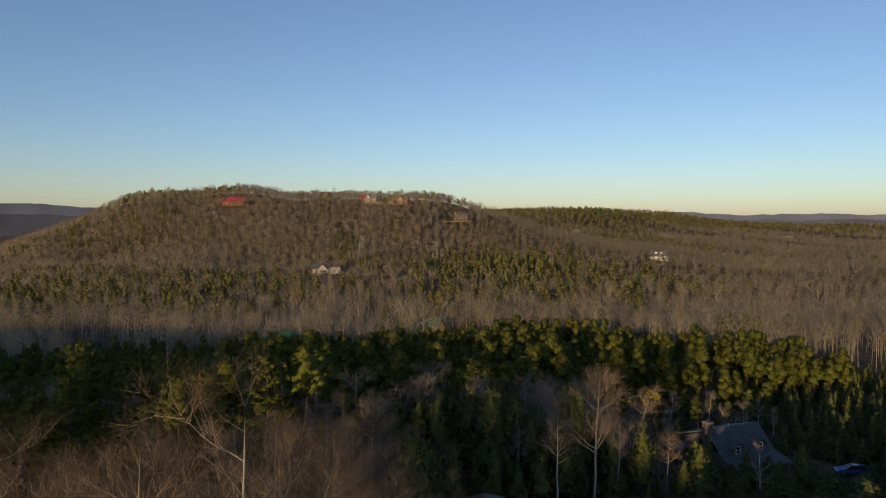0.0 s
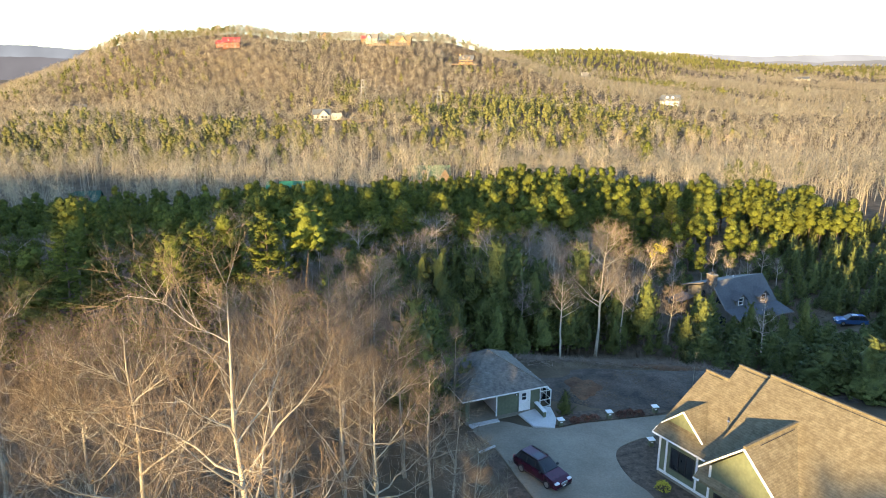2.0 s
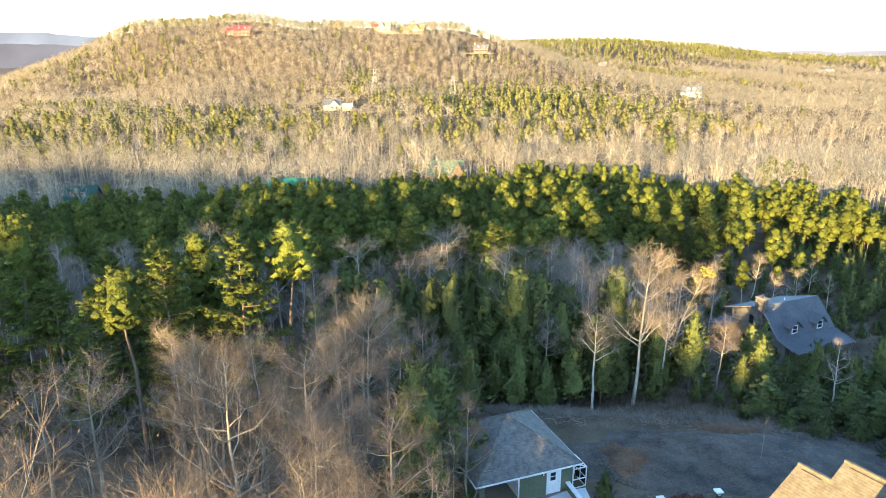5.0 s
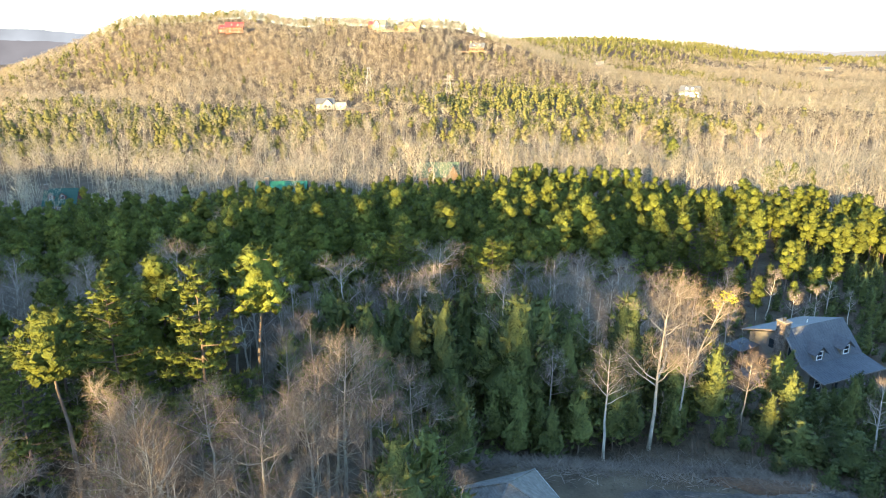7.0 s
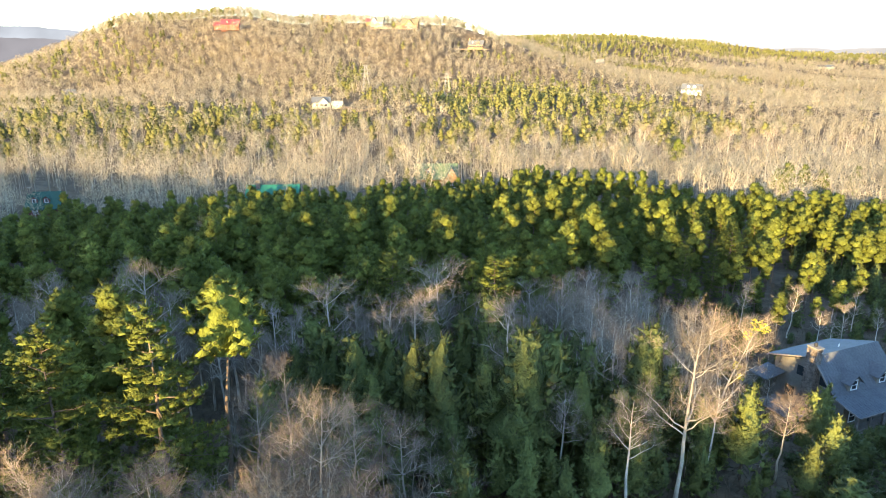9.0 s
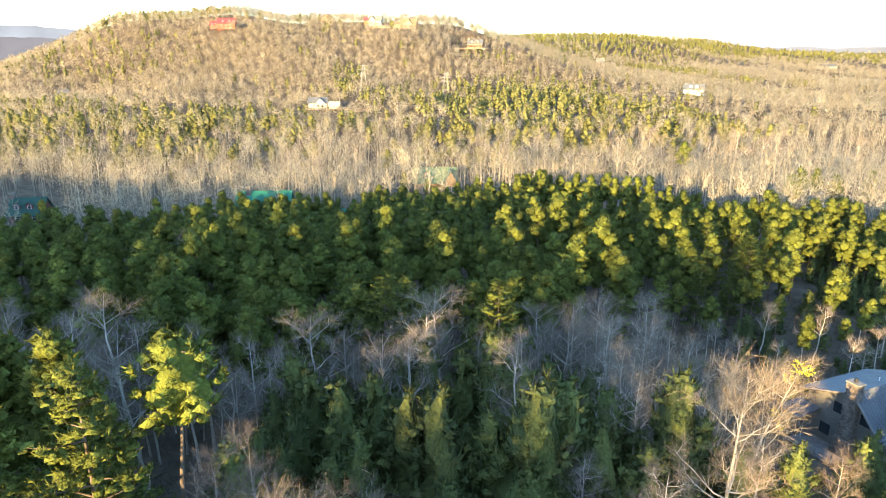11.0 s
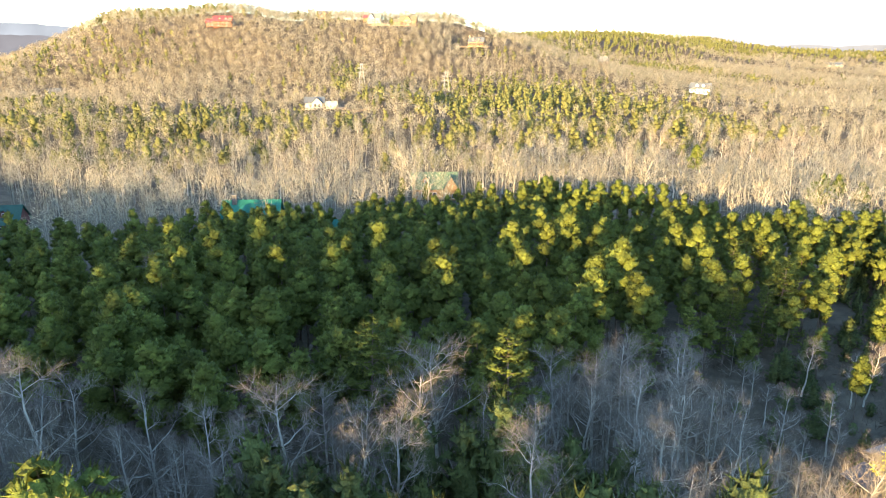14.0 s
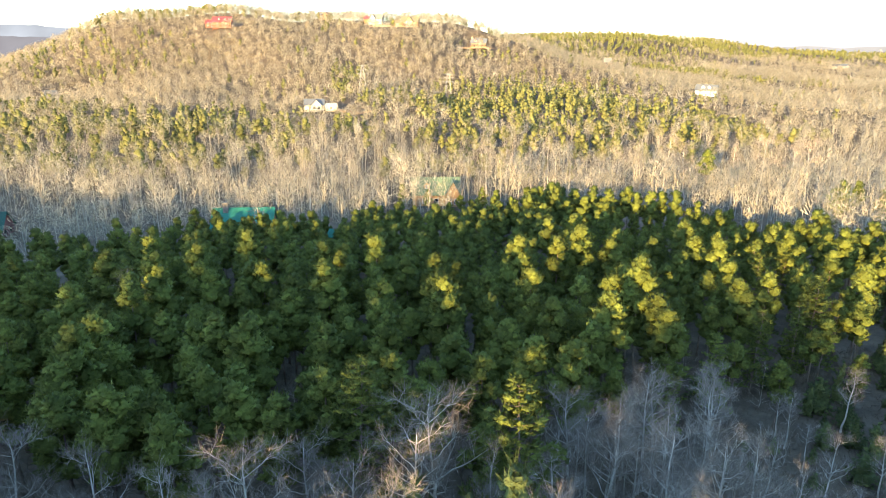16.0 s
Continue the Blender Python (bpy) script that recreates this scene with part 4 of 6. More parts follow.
CLAY = surface("orange_clay", (0.42, 0.25, 0.12), (0.58, 0.38, 0.20), 0.2, 0.95, fine=3.0, gloss=0.1)
GLASS = surface("dark_glass", (0.015, 0.018, 0.02), (0.03, 0.035, 0.04), 1.0, 0.08, gloss=0.6)
STONE = surface("stone", (0.075, 0.058, 0.045), (0.22, 0.175, 0.14), 3.0, 0.9, fine=6.0, bump=0.6, shift=0.3)
GREYMETAL = surface("grey_metal_roof", (0.084, 0.089, 0.093), (0.115, 0.120, 0.124), 0.5, 0.7, fine=4.0, gloss=0.25)
TEALMETAL = surface("teal_metal_roof", (0.014, 0.13, 0.08), (0.022, 0.18, 0.115), 0.4, 0.65, fine=3.0, gloss=0.2)
GREENMETAL = surface("dark_green_metal_roof", (0.025, 0.075, 0.055), (0.04, 0.10, 0.075), 0.4, 0.8, fine=3.0, gloss=0.15)
SAGEMETAL = surface("sage_metal_roof", (0.08, 0.13, 0.07), (0.12, 0.17, 0.10), 0.4, 0.65, fine=3.0, gloss=0.2)
REDMETAL = surface("red_metal_roof", (0.36, 0.04, 0.04), (0.46, 0.06, 0.055), 0.4, 0.5, fine=3.0, gloss=0.4)
LOG = surface("log_wall", (0.24, 0.13, 0.06), (0.36, 0.21, 0.10), 0.8, 0.8, fine=4.0)
REDLOG = surface("red_brown_log_wall", (0.19, 0.07, 0.045), (0.28, 0.11, 0.07), 0.8, 0.8, fine=4.0)
DARKLOG = surface("dark_red_log_wall", (0.10, 0.035, 0.03), (0.15, 0.055, 0.045), 0.8, 0.8, fine=4.0)
TAUPE = surface("taupe_siding", (0.14, 0.125, 0.10), (0.19, 0.17, 0.14), 0.8, 0.8, fine=5.0)
DECK = surface("weathered_deck", (0.16, 0.13, 0.11), (0.26, 0.22, 0.19), 1.2, 0.9, fine=8.0)
CREAM = surface("cream_siding", (0.36, 0.33, 0.25), (0.46, 0.42, 0.32), 0.8, 0.8)
MAROON = surface("maroon_car_paint", (0.058, 0.009, 0.023), (0.072, 0.012, 0.030), 0.6, 0.25, metal=0.3, gloss=0.6)
BLUEPAINT = surface("blue_car_paint", (0.03, 0.10, 0.24), (0.04, 0.13, 0.29), 0.6, 0.25, metal=0.2, gloss=0.6)
RUBBER = surface("tyre_rubber", (0.02, 0.02, 0.02), (0.035, 0.035, 0.035), 5.0, 0.9)
ALLOY = surface("alloy", (0.45, 0.45, 0.46), (0.60, 0.60, 0.61), 4.0, 0.3, metal=0.9)
BLACK = surface("black_plastic", (0.02, 0.02, 0.021), (0.03, 0.03, 0.032), 4.0, 0.6)
LAMPGLASS = surface("headlamp_glass", (0.65, 0.66, 0.68), (0.78, 0.79, 0.80), 4.0, 0.1, gloss=0.8)
STEEL = surface("galvanised_steel", (0.25, 0.235, 0.21), (0.34, 0.32, 0.29), 0.4, 0.5, metal=0.2)
RUSSET = surface("russet_shrub", (0.10, 0.045, 0.035), (0.17, 0.085, 0.06), 2.0, 0.9, shift=0.3)
YELLOWLEAF = surface("yellow_leaves", (0.45, 0.38, 0.05), (0.62, 0.55, 0.10), 2.0, 0.7, shift=0.25, leaf=0.3)
TURQUOISE = surface("turquoise_plastic", (0.02, 0.38, 0.42), (0.03, 0.46, 0.50), 3.0, 0.5)


# ---- building helpers ----
def part(name, bm, material, parent, label="", smooth=False):
    me = bpy.data.meshes.new(name)
    bm.to_mesh(me)
    bm.free()
    me.materials.append(material)
    if smooth:
        me.polygons.foreach_set("use_smooth", [True] * len(me.polygons))
    ob = new(name, me)
    ob.parent = parent
    return tagged(ob, label)


def block(bm, x0, x1, y0, y1, z0, z1, bevel=0.0):
    vs = [bm.verts.new(p) for p in ((x0, y0, z0), (x1, y0, z0), (x1, y1, z0), (x0, y1, z0), (x0, y0, z1), (x1, y0, z1), (x1, y1, z1), (x0, y1, z1))]
    fs = [bm.faces.new([vs[i] for i in f]) for f in ((3, 2, 1, 0), (4, 5, 6, 7), (0, 1, 5, 4), (1, 2, 6, 5), (2, 3, 7, 6), (3, 0, 4, 7))]
    if bevel:
        bmesh.ops.bevel(bm, geom=list({e for f in fs for e in f.edges}), offset=bevel, segments=2, affect="EDGES")
    return bm


def box(x0, x1, y0, y1, z0, z1, bevel=0.0):
    return block(bmesh.new(), x0, x1, y0, y1, z0, z1, bevel)


def slab(bm, points, thick):
    """A flat polygon given thickness straight down."""
    top = [bm.verts.new(p) for p in points]
    low = [bm.verts.new((p[0], p[1], p[2] - thick)) for p in points]
    n = len(points)
    bm.faces.new(top)
    bm.faces.new(low[::-1])
    for i in range(n):
        bm.faces.new((top[i], low[i], low[(i + 1) % n], top[(i + 1) % n]))
    bmesh.ops.recalc_face_normals(bm, faces=bm.faces)
    return bm


def prism(bm, outline, y0, y1):
    """An outline in x and z, drawn out along y."""
    a = [bm.verts.new((x, y0, z)) for x, z in outline]
    b = [bm.verts.new((x, y1, z)) for x, z in outline]
    n = len(outline)
    bm.faces.new(a)
    bm.faces.new(b[::-1])
    for i in range(n):
        bm.faces.new((a[i], b[i], b[(i + 1) % n], a[(i + 1) % n]))
    bmesh.ops.recalc_face_normals(bm, faces=bm.faces)
    return bm


def cross_prism(bm, outline, x0, x1):
    """An outline in y and z, drawn out along x."""
    a = [bm.verts.new((x0, y, z)) for y, z in outline]
    b = [bm.verts.new((x1, y, z)) for y, z in outline]
    n = len(outline)
    bm.faces.new(a)
    bm.faces.new(b[::-1])
    for i in range(n):
        bm.faces.new((a[i], b[i], b[(i + 1) % n], a[(i + 1) % n]))
    bmesh.ops.recalc_face_normals(bm, faces=bm.faces)
    return bm


def beam(bm, a, b, w):
    """A square bar from a to b."""
    a, b = Vector(a), Vector(b)
    d = (b - a).normalized()
    s = d.cross(Vector((0, 0, 1)) if abs(d.z) < 0.95 else Vector((1, 0, 0))).normalized() * w / 2
    t = d.cross(s).normalized() * w / 2
    p = [bm.verts.new(q + i * s + j * t) for q in (a, b) for i, j in ((-1, -1), (1, -1), (1, 1), (-1, 1))]
    for f in ((0, 1, 2, 3), (7, 6, 5, 4), (0, 4, 5, 1), (1, 5, 6, 2), (2, 6, 7, 3), (3, 7, 4, 0)):
        bm.faces.new([p[i] for i in f])
    return bm


def drum(bm, centre, axis, r, h, n=20, r2=None):
    m = Matrix.Translation(centre) @ Vector((0, 0, 1)).rotation_difference(Vector(axis)).to_matrix().to_4x4()
    bmesh.ops.create_cone(bm, cap_ends=True, segments=n, radius1=r, radius2=r if r2 is None else r2, depth=h, matrix=m)
    return bm


def root(name, x, y, z, turn, label, category, group="", kind=""):
    ob = new(name)
    ob.matrix_basis = pose(x, y, z, 0, 0, turn)
    return tagged(ob, label, category, group, kind)


def window(parent, x, z, w, h, y, rows=2, cols=1, casing=None, out=-1):
    """A window in a wall that faces -y (out=-1): casing, bars and pane."""
    c = 0.09
    bm = bmesh.new()
    y0, y1 = sorted((y, y + out * 0.06))
    block(bm, x - w / 2 - c, x - w / 2, y0, y1, z - c, z + h + c)
    block(bm, x + w / 2, x + w / 2 + c, y0, y1, z - c, z + h + c)
    block(bm, x - w / 2, x + w / 2, y0, y1, z + h, z + h + c)
    block(bm, x - w / 2, x + w / 2, y0, y1, z - c, z)
    for i in range(1, rows):
        block(bm, x - w / 2, x + w / 2, y0, y1 - 0.012, z + h * i / rows - 0.025, z + h * i / rows + 0.025)
    for i in range(1, cols):
        block(bm, x - w / 2 + w * i / cols - 0.025, x - w / 2 + w * i / cols + 0.025, y0, y1 - 0.012, z, z + h)
    win = part("window", bm, casing or WHITETRIM, parent)
    a, b = sorted((y, y + out * 0.02))
    part("pane", box(x - w / 2, x + w / 2, a, b, z, z + h), GLASS, win, "dark window pane")
    return win


def ribs(bm, corners, count, high=0.05, wide=0.05):
    """Standing seams that run down a roof slope: corners are eave left, eave right, ridge right, ridge left."""
    a, b, c, d = (Vector(p) for p in corners)
    n = (b - a).cross(d - a).normalized()
    for i in range(count + 1):
        k = i / count
        beam(bm, a.lerp(b, k) + n * high * 0.5, d.lerp(c, k) + n * high * 0.5, wide)
    return bm


# ---- main house ----
def main_house():
    h = root("craftsman_house", 18.66, 45.39, -4.3, -57.7, "green-sided house with brown shingle roofs and white trim in low sun", "house")
    body = bmesh.new()
    block(body, -4.9, 0.2, 0.95, 11.4, 0.35, 3.7)
    block(body, 0.9, 12.6, 0.6, 12.6, 0.35, 4.35)
    wall = part("wall", body, GREENSIDING, h)
    base = bmesh.new()
    block(base, -4.95, 0.25, 0.9, 11.45, -0.4, 0.35)
    block(base, 0.85, 12.65, -0.95, 12.65, -0.4, 0.345)
    part("foundation", base, CONCRETE, h, "grey concrete foundation")
    # gable ends of the stepped roofs
    ends = bmesh.new()
    cross_prism(ends, ((0.95, 3.7), (6.0, 7.35), (11.4, 3.4)), -4.8, -4.6)
    cross_prism(ends, ((4.9, 6.5), (7.27, 8.3), (9.6, 6.6)), -2.8, -2.65)
    cross_prism(ends, ((-0.9, 3.5), (6.64, 8.9), (12.6, 4.4)), 0.3, 0.5)
    part("gable_end", ends, GREENSIDING, h)
    # stepped main roofs
    low = bmesh.new()
    slab(low, [(-5.35, 0.5, 3.755), (0.35, 0.5, 3.755), (0.35, 7.27, 8.56), (-3.05, 7.27, 8.56), (-3.05, 6.0, 7.66), (-5.05, 6.0, 7.66)], 0.2)
    slab(low, [(-3.05, 7.27, 8.57), (0.35, 7.27, 8.57), (0.35, 12.0, 5.2), (-3.05, 12.0, 5.2)], 0.2)
    slab(low, [(-5.05, 6.0, 7.67), (-3.05, 6.0, 7.67), (-3.05, 12.0, 3.4), (-5.05, 12.0, 3.4)], 0.2)
    part("roof", low, SHINGLE, h, "brown shingle roof, stepped")
    high = bmesh.new()
    slab(high, [(0.02, -1.38, 3.4), (13.1, -1.38, 3.4), (13.1, 6.64, 9.1), (0.02, 6.64, 9.1)], 0.22)
    slab(high, [(0.02, 6.64, 9.11), (13.1, 6.64, 9.11), (13.1, 13.2, 4.4), (0.02, 13.2, 4.4)], 0.22)
    roof = part("roof", high, SHINGLE, h, "brown shingle main roof")
    caps = bmesh.new()
    for a, b in (((-0.0, 6.64, 9.12), (13.1, 6.64, 9.12)), ((-3.05, 7.27, 8.58), (0.0, 7.27, 8.58)), ((-5.05, 6.0, 7.68), (-3.05, 6.0, 7.68))):
        beam(caps, a, b, 0.18)
    part("ridge_cap", caps, SHINGLE, roof)
    for a, b in (((0.9, 6.42, 8.97), (12.6, 6.42, 8.97)), ((-2.6, 7.06, 8.44), (-0.5, 7.06, 8.44)), ((-4.7, 5.8, 7.55), (-3.4, 5.8, 7.55)), ((3.82, 0.0, 7.37), (3.82, 3.8, 7.37))):
        part("ridge_vent", beam(bmesh.new(), a, b, 0.035), BLACK, roof, "dark slot vent below the ridge")
    # front gable of the wing that stands forward
    g2 = bmesh.new()
    prism(g2, ((0.95, 0.35), (6.25, 0.35), (6.25, 4.6), (3.6, 7.2), (0.95, 4.6)), -0.9, 2.6)
    part("gable_wall", g2, GREENSIDING, h)
    r2 = bmesh.new()
    slab(r2, [(0.45, -1.45, 4.52), (3.6, -1.45, 7.55), (3.6, 4.7, 7.55), (0.45, 0.6, 4.52)], 0.2)
    slab(r2, [(3.6, -1.45, 7.55), (6.75, -1.45, 4.52), (6.75, 0.6, 4.52), (3.6, 4.7, 7.55)], 0.2)
    beam(r2, (3.6, -1.45, 7.57), (3.6, 4.5, 7.57), 0.18)
    part("gable_roof", r2, SHINGLE, h)
    # smaller gable over the bay
    g1 = bmesh.new()
    prism(g1, ((-4.85, 4.6), (-1.55, 4.6), (-3.2, 6.1)), 1.5, 2.9)
    part("gable_wall", g1, GREENSIDING, h)
    r1 = bmesh.new()
    slab(r1, [(-5.1, 1.15, 4.5), (-3.2, 1.15, 6.24), (-3.2, 4.2, 6.24), (-5.1, 1.7, 4.5)], 0.16)
    slab(r1, [(-3.2, 1.15, 6.24), (-1.3, 1.15, 4.5), (-1.3, 1.7, 4.5), (-3.2, 4.2, 6.24)], 0.16)
    part("gable_roof", r1, SHINGLE, h)
    # white barge boards, fascia and gutters
    for pts in (((0.4, -1.5, 4.42), (3.6, -1.5, 7.45)), ((3.6, -1.5, 7.45), (6.8, -1.5, 4.42)), ((-5.12, 1.1, 4.41), (-3.2, 1.1, 6.14)), ((-3.2, 1.1, 6.14), (-1.28, 1.1, 4.41)),
                ((-5.4, 0.47, 3.65), (0.0, 0.47, 3.65)), ((0.0, -1.41, 3.3), (0.5, -1.41, 3.3)), ((6.8, -1.41, 3.3), (13.1, -1.41, 3.3)), ((-5.37, 0.5, 3.65), (-5.37, 1.0, 4.0))):
        part("fascia", beam(bmesh.new(), *pts, 0.11), WHITETRIM, h, "white fascia board")
    for x in (-4.93, -4.25, -1.42, 0.15):
        part("corner_board", box(x - 0.08, x + 0.08, 0.89, 0.95, 0.3, 3.6), WHITETRIM, h)
    for x in (0.98, 6.2):
        part("corner_board", box(x - 0.08, x + 0.08, -0.96, -0.9, 0.3, 4.6), WHITETRIM, h)
    part("skirt_board", box(-4.95, 0.25, 0.88, 0.95, 0.32, 0.52), WHITETRIM, h)
    for x in (-3.45, -2.75, -2.05):
        window(wall, x, 1.2, 0.62, 1.6, 0.95, 1, 1, BLACK)
    for x in (1.9, 2.75, 3.6):
        window(wall, x, 1.1, 0.72, 1.5, -0.9, 1, 1, BLACK)
    # little roof over the lower window bay
    pent = bmesh.new()
    slab(pent, [(3.0, -2.1, 2.95), (7.2, -2.1, 2.95), (7.2, -0.9, 3.5), (3.0, -0.9, 3.5)], 0.12)
    part("pent_roof", pent, SHINGLE, h)
    part("fascia", box(2.95, 7.25, -2.18, -2.1, 2.72, 2.98), WHITETRIM, h)
    part("bay_wall", box(3.9, 6.9, -1.85, -0.9, 0.3, 2.82), GREENSIDING, h)
    pipe = bmesh.new()
    drum(pipe, (-0.6, 2.9, 5.75), (0, 0, 1), 0.06, 0.7, 10)
    drum(pipe, (-0.6, 2.9, 6.1), (0, 0, 1), 0.1, 0.06, 10)
    part("vent_pipe", pipe, ALLOY, h)


main_house()


# ---- garage ----
def garage():
    g = root("garage", 1.34, 57.12, -4.3, 22.0, "olive green garage with a grey shingle hip roof and open bay", "garage")
    w = bmesh.new()
    block(w, 0.45, 0.85, 0.45, 0.65, 0.1, 2.5)
    block(w, 0.85, 3.6, 0.45, 0.65, 2.25, 2.5)
    block(w, 3.6, 8.15, 0.45, 0.65, 0.1, 2.5)
    block(w, 0.45, 0.65, 0.65, 7.85, 0.1, 2.5)
    block(w, 7.95, 8.15, 0.65, 7.85, 0.1, 2.5)
    block(w, 0.65, 7.95, 7.65, 7.85, 0.1, 2.5)
    part("wall", w, GREENSIDING, g)
    part("floor_slab", box(0.4, 8.2, 0.0, 7.9, -0.2, 0.1), CONCRETE, g, "grey concrete slab")
    top, e = (4.3, 4.15, 5.15), 2.5
    cs = [(0, 0, e), (8.6, 0, e), (8.6, 8.3, e), (0, 8.3, e)]
    for i in range(4):
        roof = part("roof_slope", slab(bmesh.new(), [cs[i], cs[(i + 1) % 4], top], 0.14), GREYSHINGLE, g, "grey shingle roof slope")
    hip = bmesh.new()
    for c in cs:
        beam(hip, c, top, 0.12)
    part("hip_cap", hip, GREYSHINGLE, roof)
    part("ceiling_board", box(0.66, 7.94, 0.66, 7.64, 2.42, 2.47), SLAB, g)
    for a, b in ((0, 1), (1, 2), (2, 3), (3, 0)):
        p, q = cs[a], cs[b]
        part("gutter", beam(bmesh.new(), (p[0], p[1], e - 0.1), (q[0], q[1], e - 0.1), 0.11), WHITETRIM, g, "white gutter")
    part("bay_post", box(3.52, 3.64, 0.38, 0.45, 0.1, 2.35), WHITETRIM, g)
    part("bay_partition", box(3.75, 3.85, 0.7, 7.6, 0.1, 2.4), WHITETRIM, g, "pale inside wall")
    part("bay_shelf", box(0.8, 1.5, 5.6, 7.4, 0.1, 1.6, 0.02), DECK, g)
    door = part("door", box(6.02, 6.98, 0.38, 0.45, 0.12, 2.16, 0.01), WHITETRIM, g, "white entry door")
    for z in (1.25, 1.62):
        part("door_pane", box(6.2, 6.62, 0.365, 0.38, z, z + 0.3), GLASS, door)
    part("door_frame", block(block(box(5.9, 6.02, 0.39, 0.45, 0.1, 2.26), 6.98, 7.1, 0.39, 0.45, 0.1, 2.26), 6.02, 6.98, 0.39, 0.45, 2.16, 2.26), WHITETRIM, g)
    part("door_handle", drum(bmesh.new(), (6.88, 0.35, 1.08), (0, 1, 0), 0.035, 0.06, 10), ALLOY, door)
    lamp = part("wall_lamp", box(5.5, 5.64, 0.3, 0.45, 1.85, 2.12, 0.02), BLACK, g, "black wall lantern")
    part("lamp_glass", box(5.53, 5.61, 0.285, 0.3, 1.9, 2.05), LAMPGLASS, lamp)


garage()


def greenhouse():
    g = root("lean_to_greenhouse", 8.75, 60.55, -4.3, 22.0, "small white-framed glass greenhouse leaning on the garage", "greenhouse")
    for x, y in ((0, 0), (1.15, 0), (0, 0.8), (1.15, 0.8), (0, 1.6), (1.15, 1.6)):
        part("post", beam(bmesh.new(), (x, y, 0), (x, y, 1.75 if x else 2.3), 0.07), WHITETRIM, g)
    for z in (0.06, 0.8, 1.72):
        part("rail", beam(bmesh.new(), (1.15, -0.03, z), (1.15, 1.63, z), 0.06), WHITETRIM, g)
        part("rail", beam(bmesh.new(), (0, 0, z), (1.15, 0, z), 0.06), WHITETRIM, g)
    for y in (0, 0.4, 0.8, 1.2, 1.6):
        part("rafter", beam(bmesh.new(), (0, y, 2.3), (1.15, y, 1.74), 0.06), WHITETRIM, g)
    for z0, z1 in ((0.1, 0.76), (0.84, 1.68)):
        part("glass_pane", box(1.14, 1.155, 0.04, 1.56, z0, z1), GLASS, g)


greenhouse()


# ---- drive, beds and ground cover by the house ----
def sheet(name, outline, z, material, label, category, thick=0.08, kind="structure"):
    bm = bmesh.new()
    slab(bm, [(x, y, z) for x, y in outline], thick)
    bmesh.ops.triangulate(bm, faces=[f for f in bm.faces if len(f.verts) > 4])
    me = bpy.data.meshes.new(name)
    bm.to_mesh(me)
    bm.free()
    me.materials.append(material)
    return tagged(new(name, me), label, category, kind=kind)


def smooth_line(points, per=5):
    """A smooth closed line through points."""
    out, n = [], len(points)
    for i in range(n):
        p0, p1, p2, p3 = (np.array(points[(i + k) % n], float) for k in (-1, 0, 1, 2))
        for j in range(per):
            t = j / per
            out.append(tuple(0.5 * (2 * p1 + (p2 - p0) * t + (2 * p0 - 5 * p1 + 4 * p2 - p3) * t * t + (3 * p1 - p0 - 3 * p2 + p3) * t**3)))
    return out


DRIVE = [(2.3, 56.6), (4.9, 57.9), (7.2, 57.0), (9.5, 56.7), (12.3, 57.6), (15.0, 58.1), (19.4, 59.0), (25.5, 60.2), (32, 60.5), (32, 56.6), (24, 57.2), (18.3, 55.6), (15.7, 54.4), (14.3, 53.1), (14.0, 51.3), (14.5, 48.9),
         (15.6, 46.6), (16.5, 40), (16, 30), (9.5, 30), (7.3, 40), (7.0, 45), (5.6, 49), (4.2, 53.1), (3.1, 54.8)]
sheet("driveway", smooth_line(DRIVE), -4.2, CONCRETE, "curving pale concrete driveway", "driveway", 0.16)
sheet("ramp", [(6.6, 59.2), (7.7, 57.05), (9.6, 56.75), (10.0, 58.4), (9.75, 60.6), (8.3, 60.2)], -4.15, SLAB, "pale concrete ramp to the garage door", "ramp", 0.2)
sheet("planting_bed", smooth_line([(14.25, 53.1), (15.7, 54.35), (18.2, 55.5), (19.5, 55.2), (19.5, 53), (17.0, 50.5), (18.9, 46.9), (16.2, 45.5), (15.6, 46.8), (14.55, 49.0), (14.05, 51.3)], 4), -4.24, MULCH, "dark mulch bed beside the house", "flower bed", 0.12)
sheet("planting_bed", smooth_line([(9.7, 57.3), (12.3, 57.9), (15.0, 58.4), (19.4, 59.3), (20.5, 60.2), (16, 60.3), (12, 59.9), (10.2, 60.4)], 4), -4.24, MULCH, "dark mulch bed along the driveway", "flower bed", 0.12)
sheet("gravel_edge", smooth_line([(2.2, 56.5), (3.0, 54.8), (4.1, 53.1), (5.5, 49), (6.9, 45), (7.2, 40), (5.8, 40), (4.6, 46), (3.4, 51), (1.7, 55.6)], 4), -4.235, MULCH, "strip of dark gravel along the driveway", "gravel", 0.1)


def low_wall():
    w = root("low_wall", 8.6, 59.6, -4.15, -72, "low green ramp wall with a white cap", "wall")
    part("wall_body", box(-1.1, 1.1, -0.13, 0.13, 0, 0.55), GREENSIDING, w)
    part("wall_cap", box(-1.16, 1.16, -0.19, 0.19, 0.55, 0.63, 0.01), WHITETRIM, w, "white cap")


low_wall()


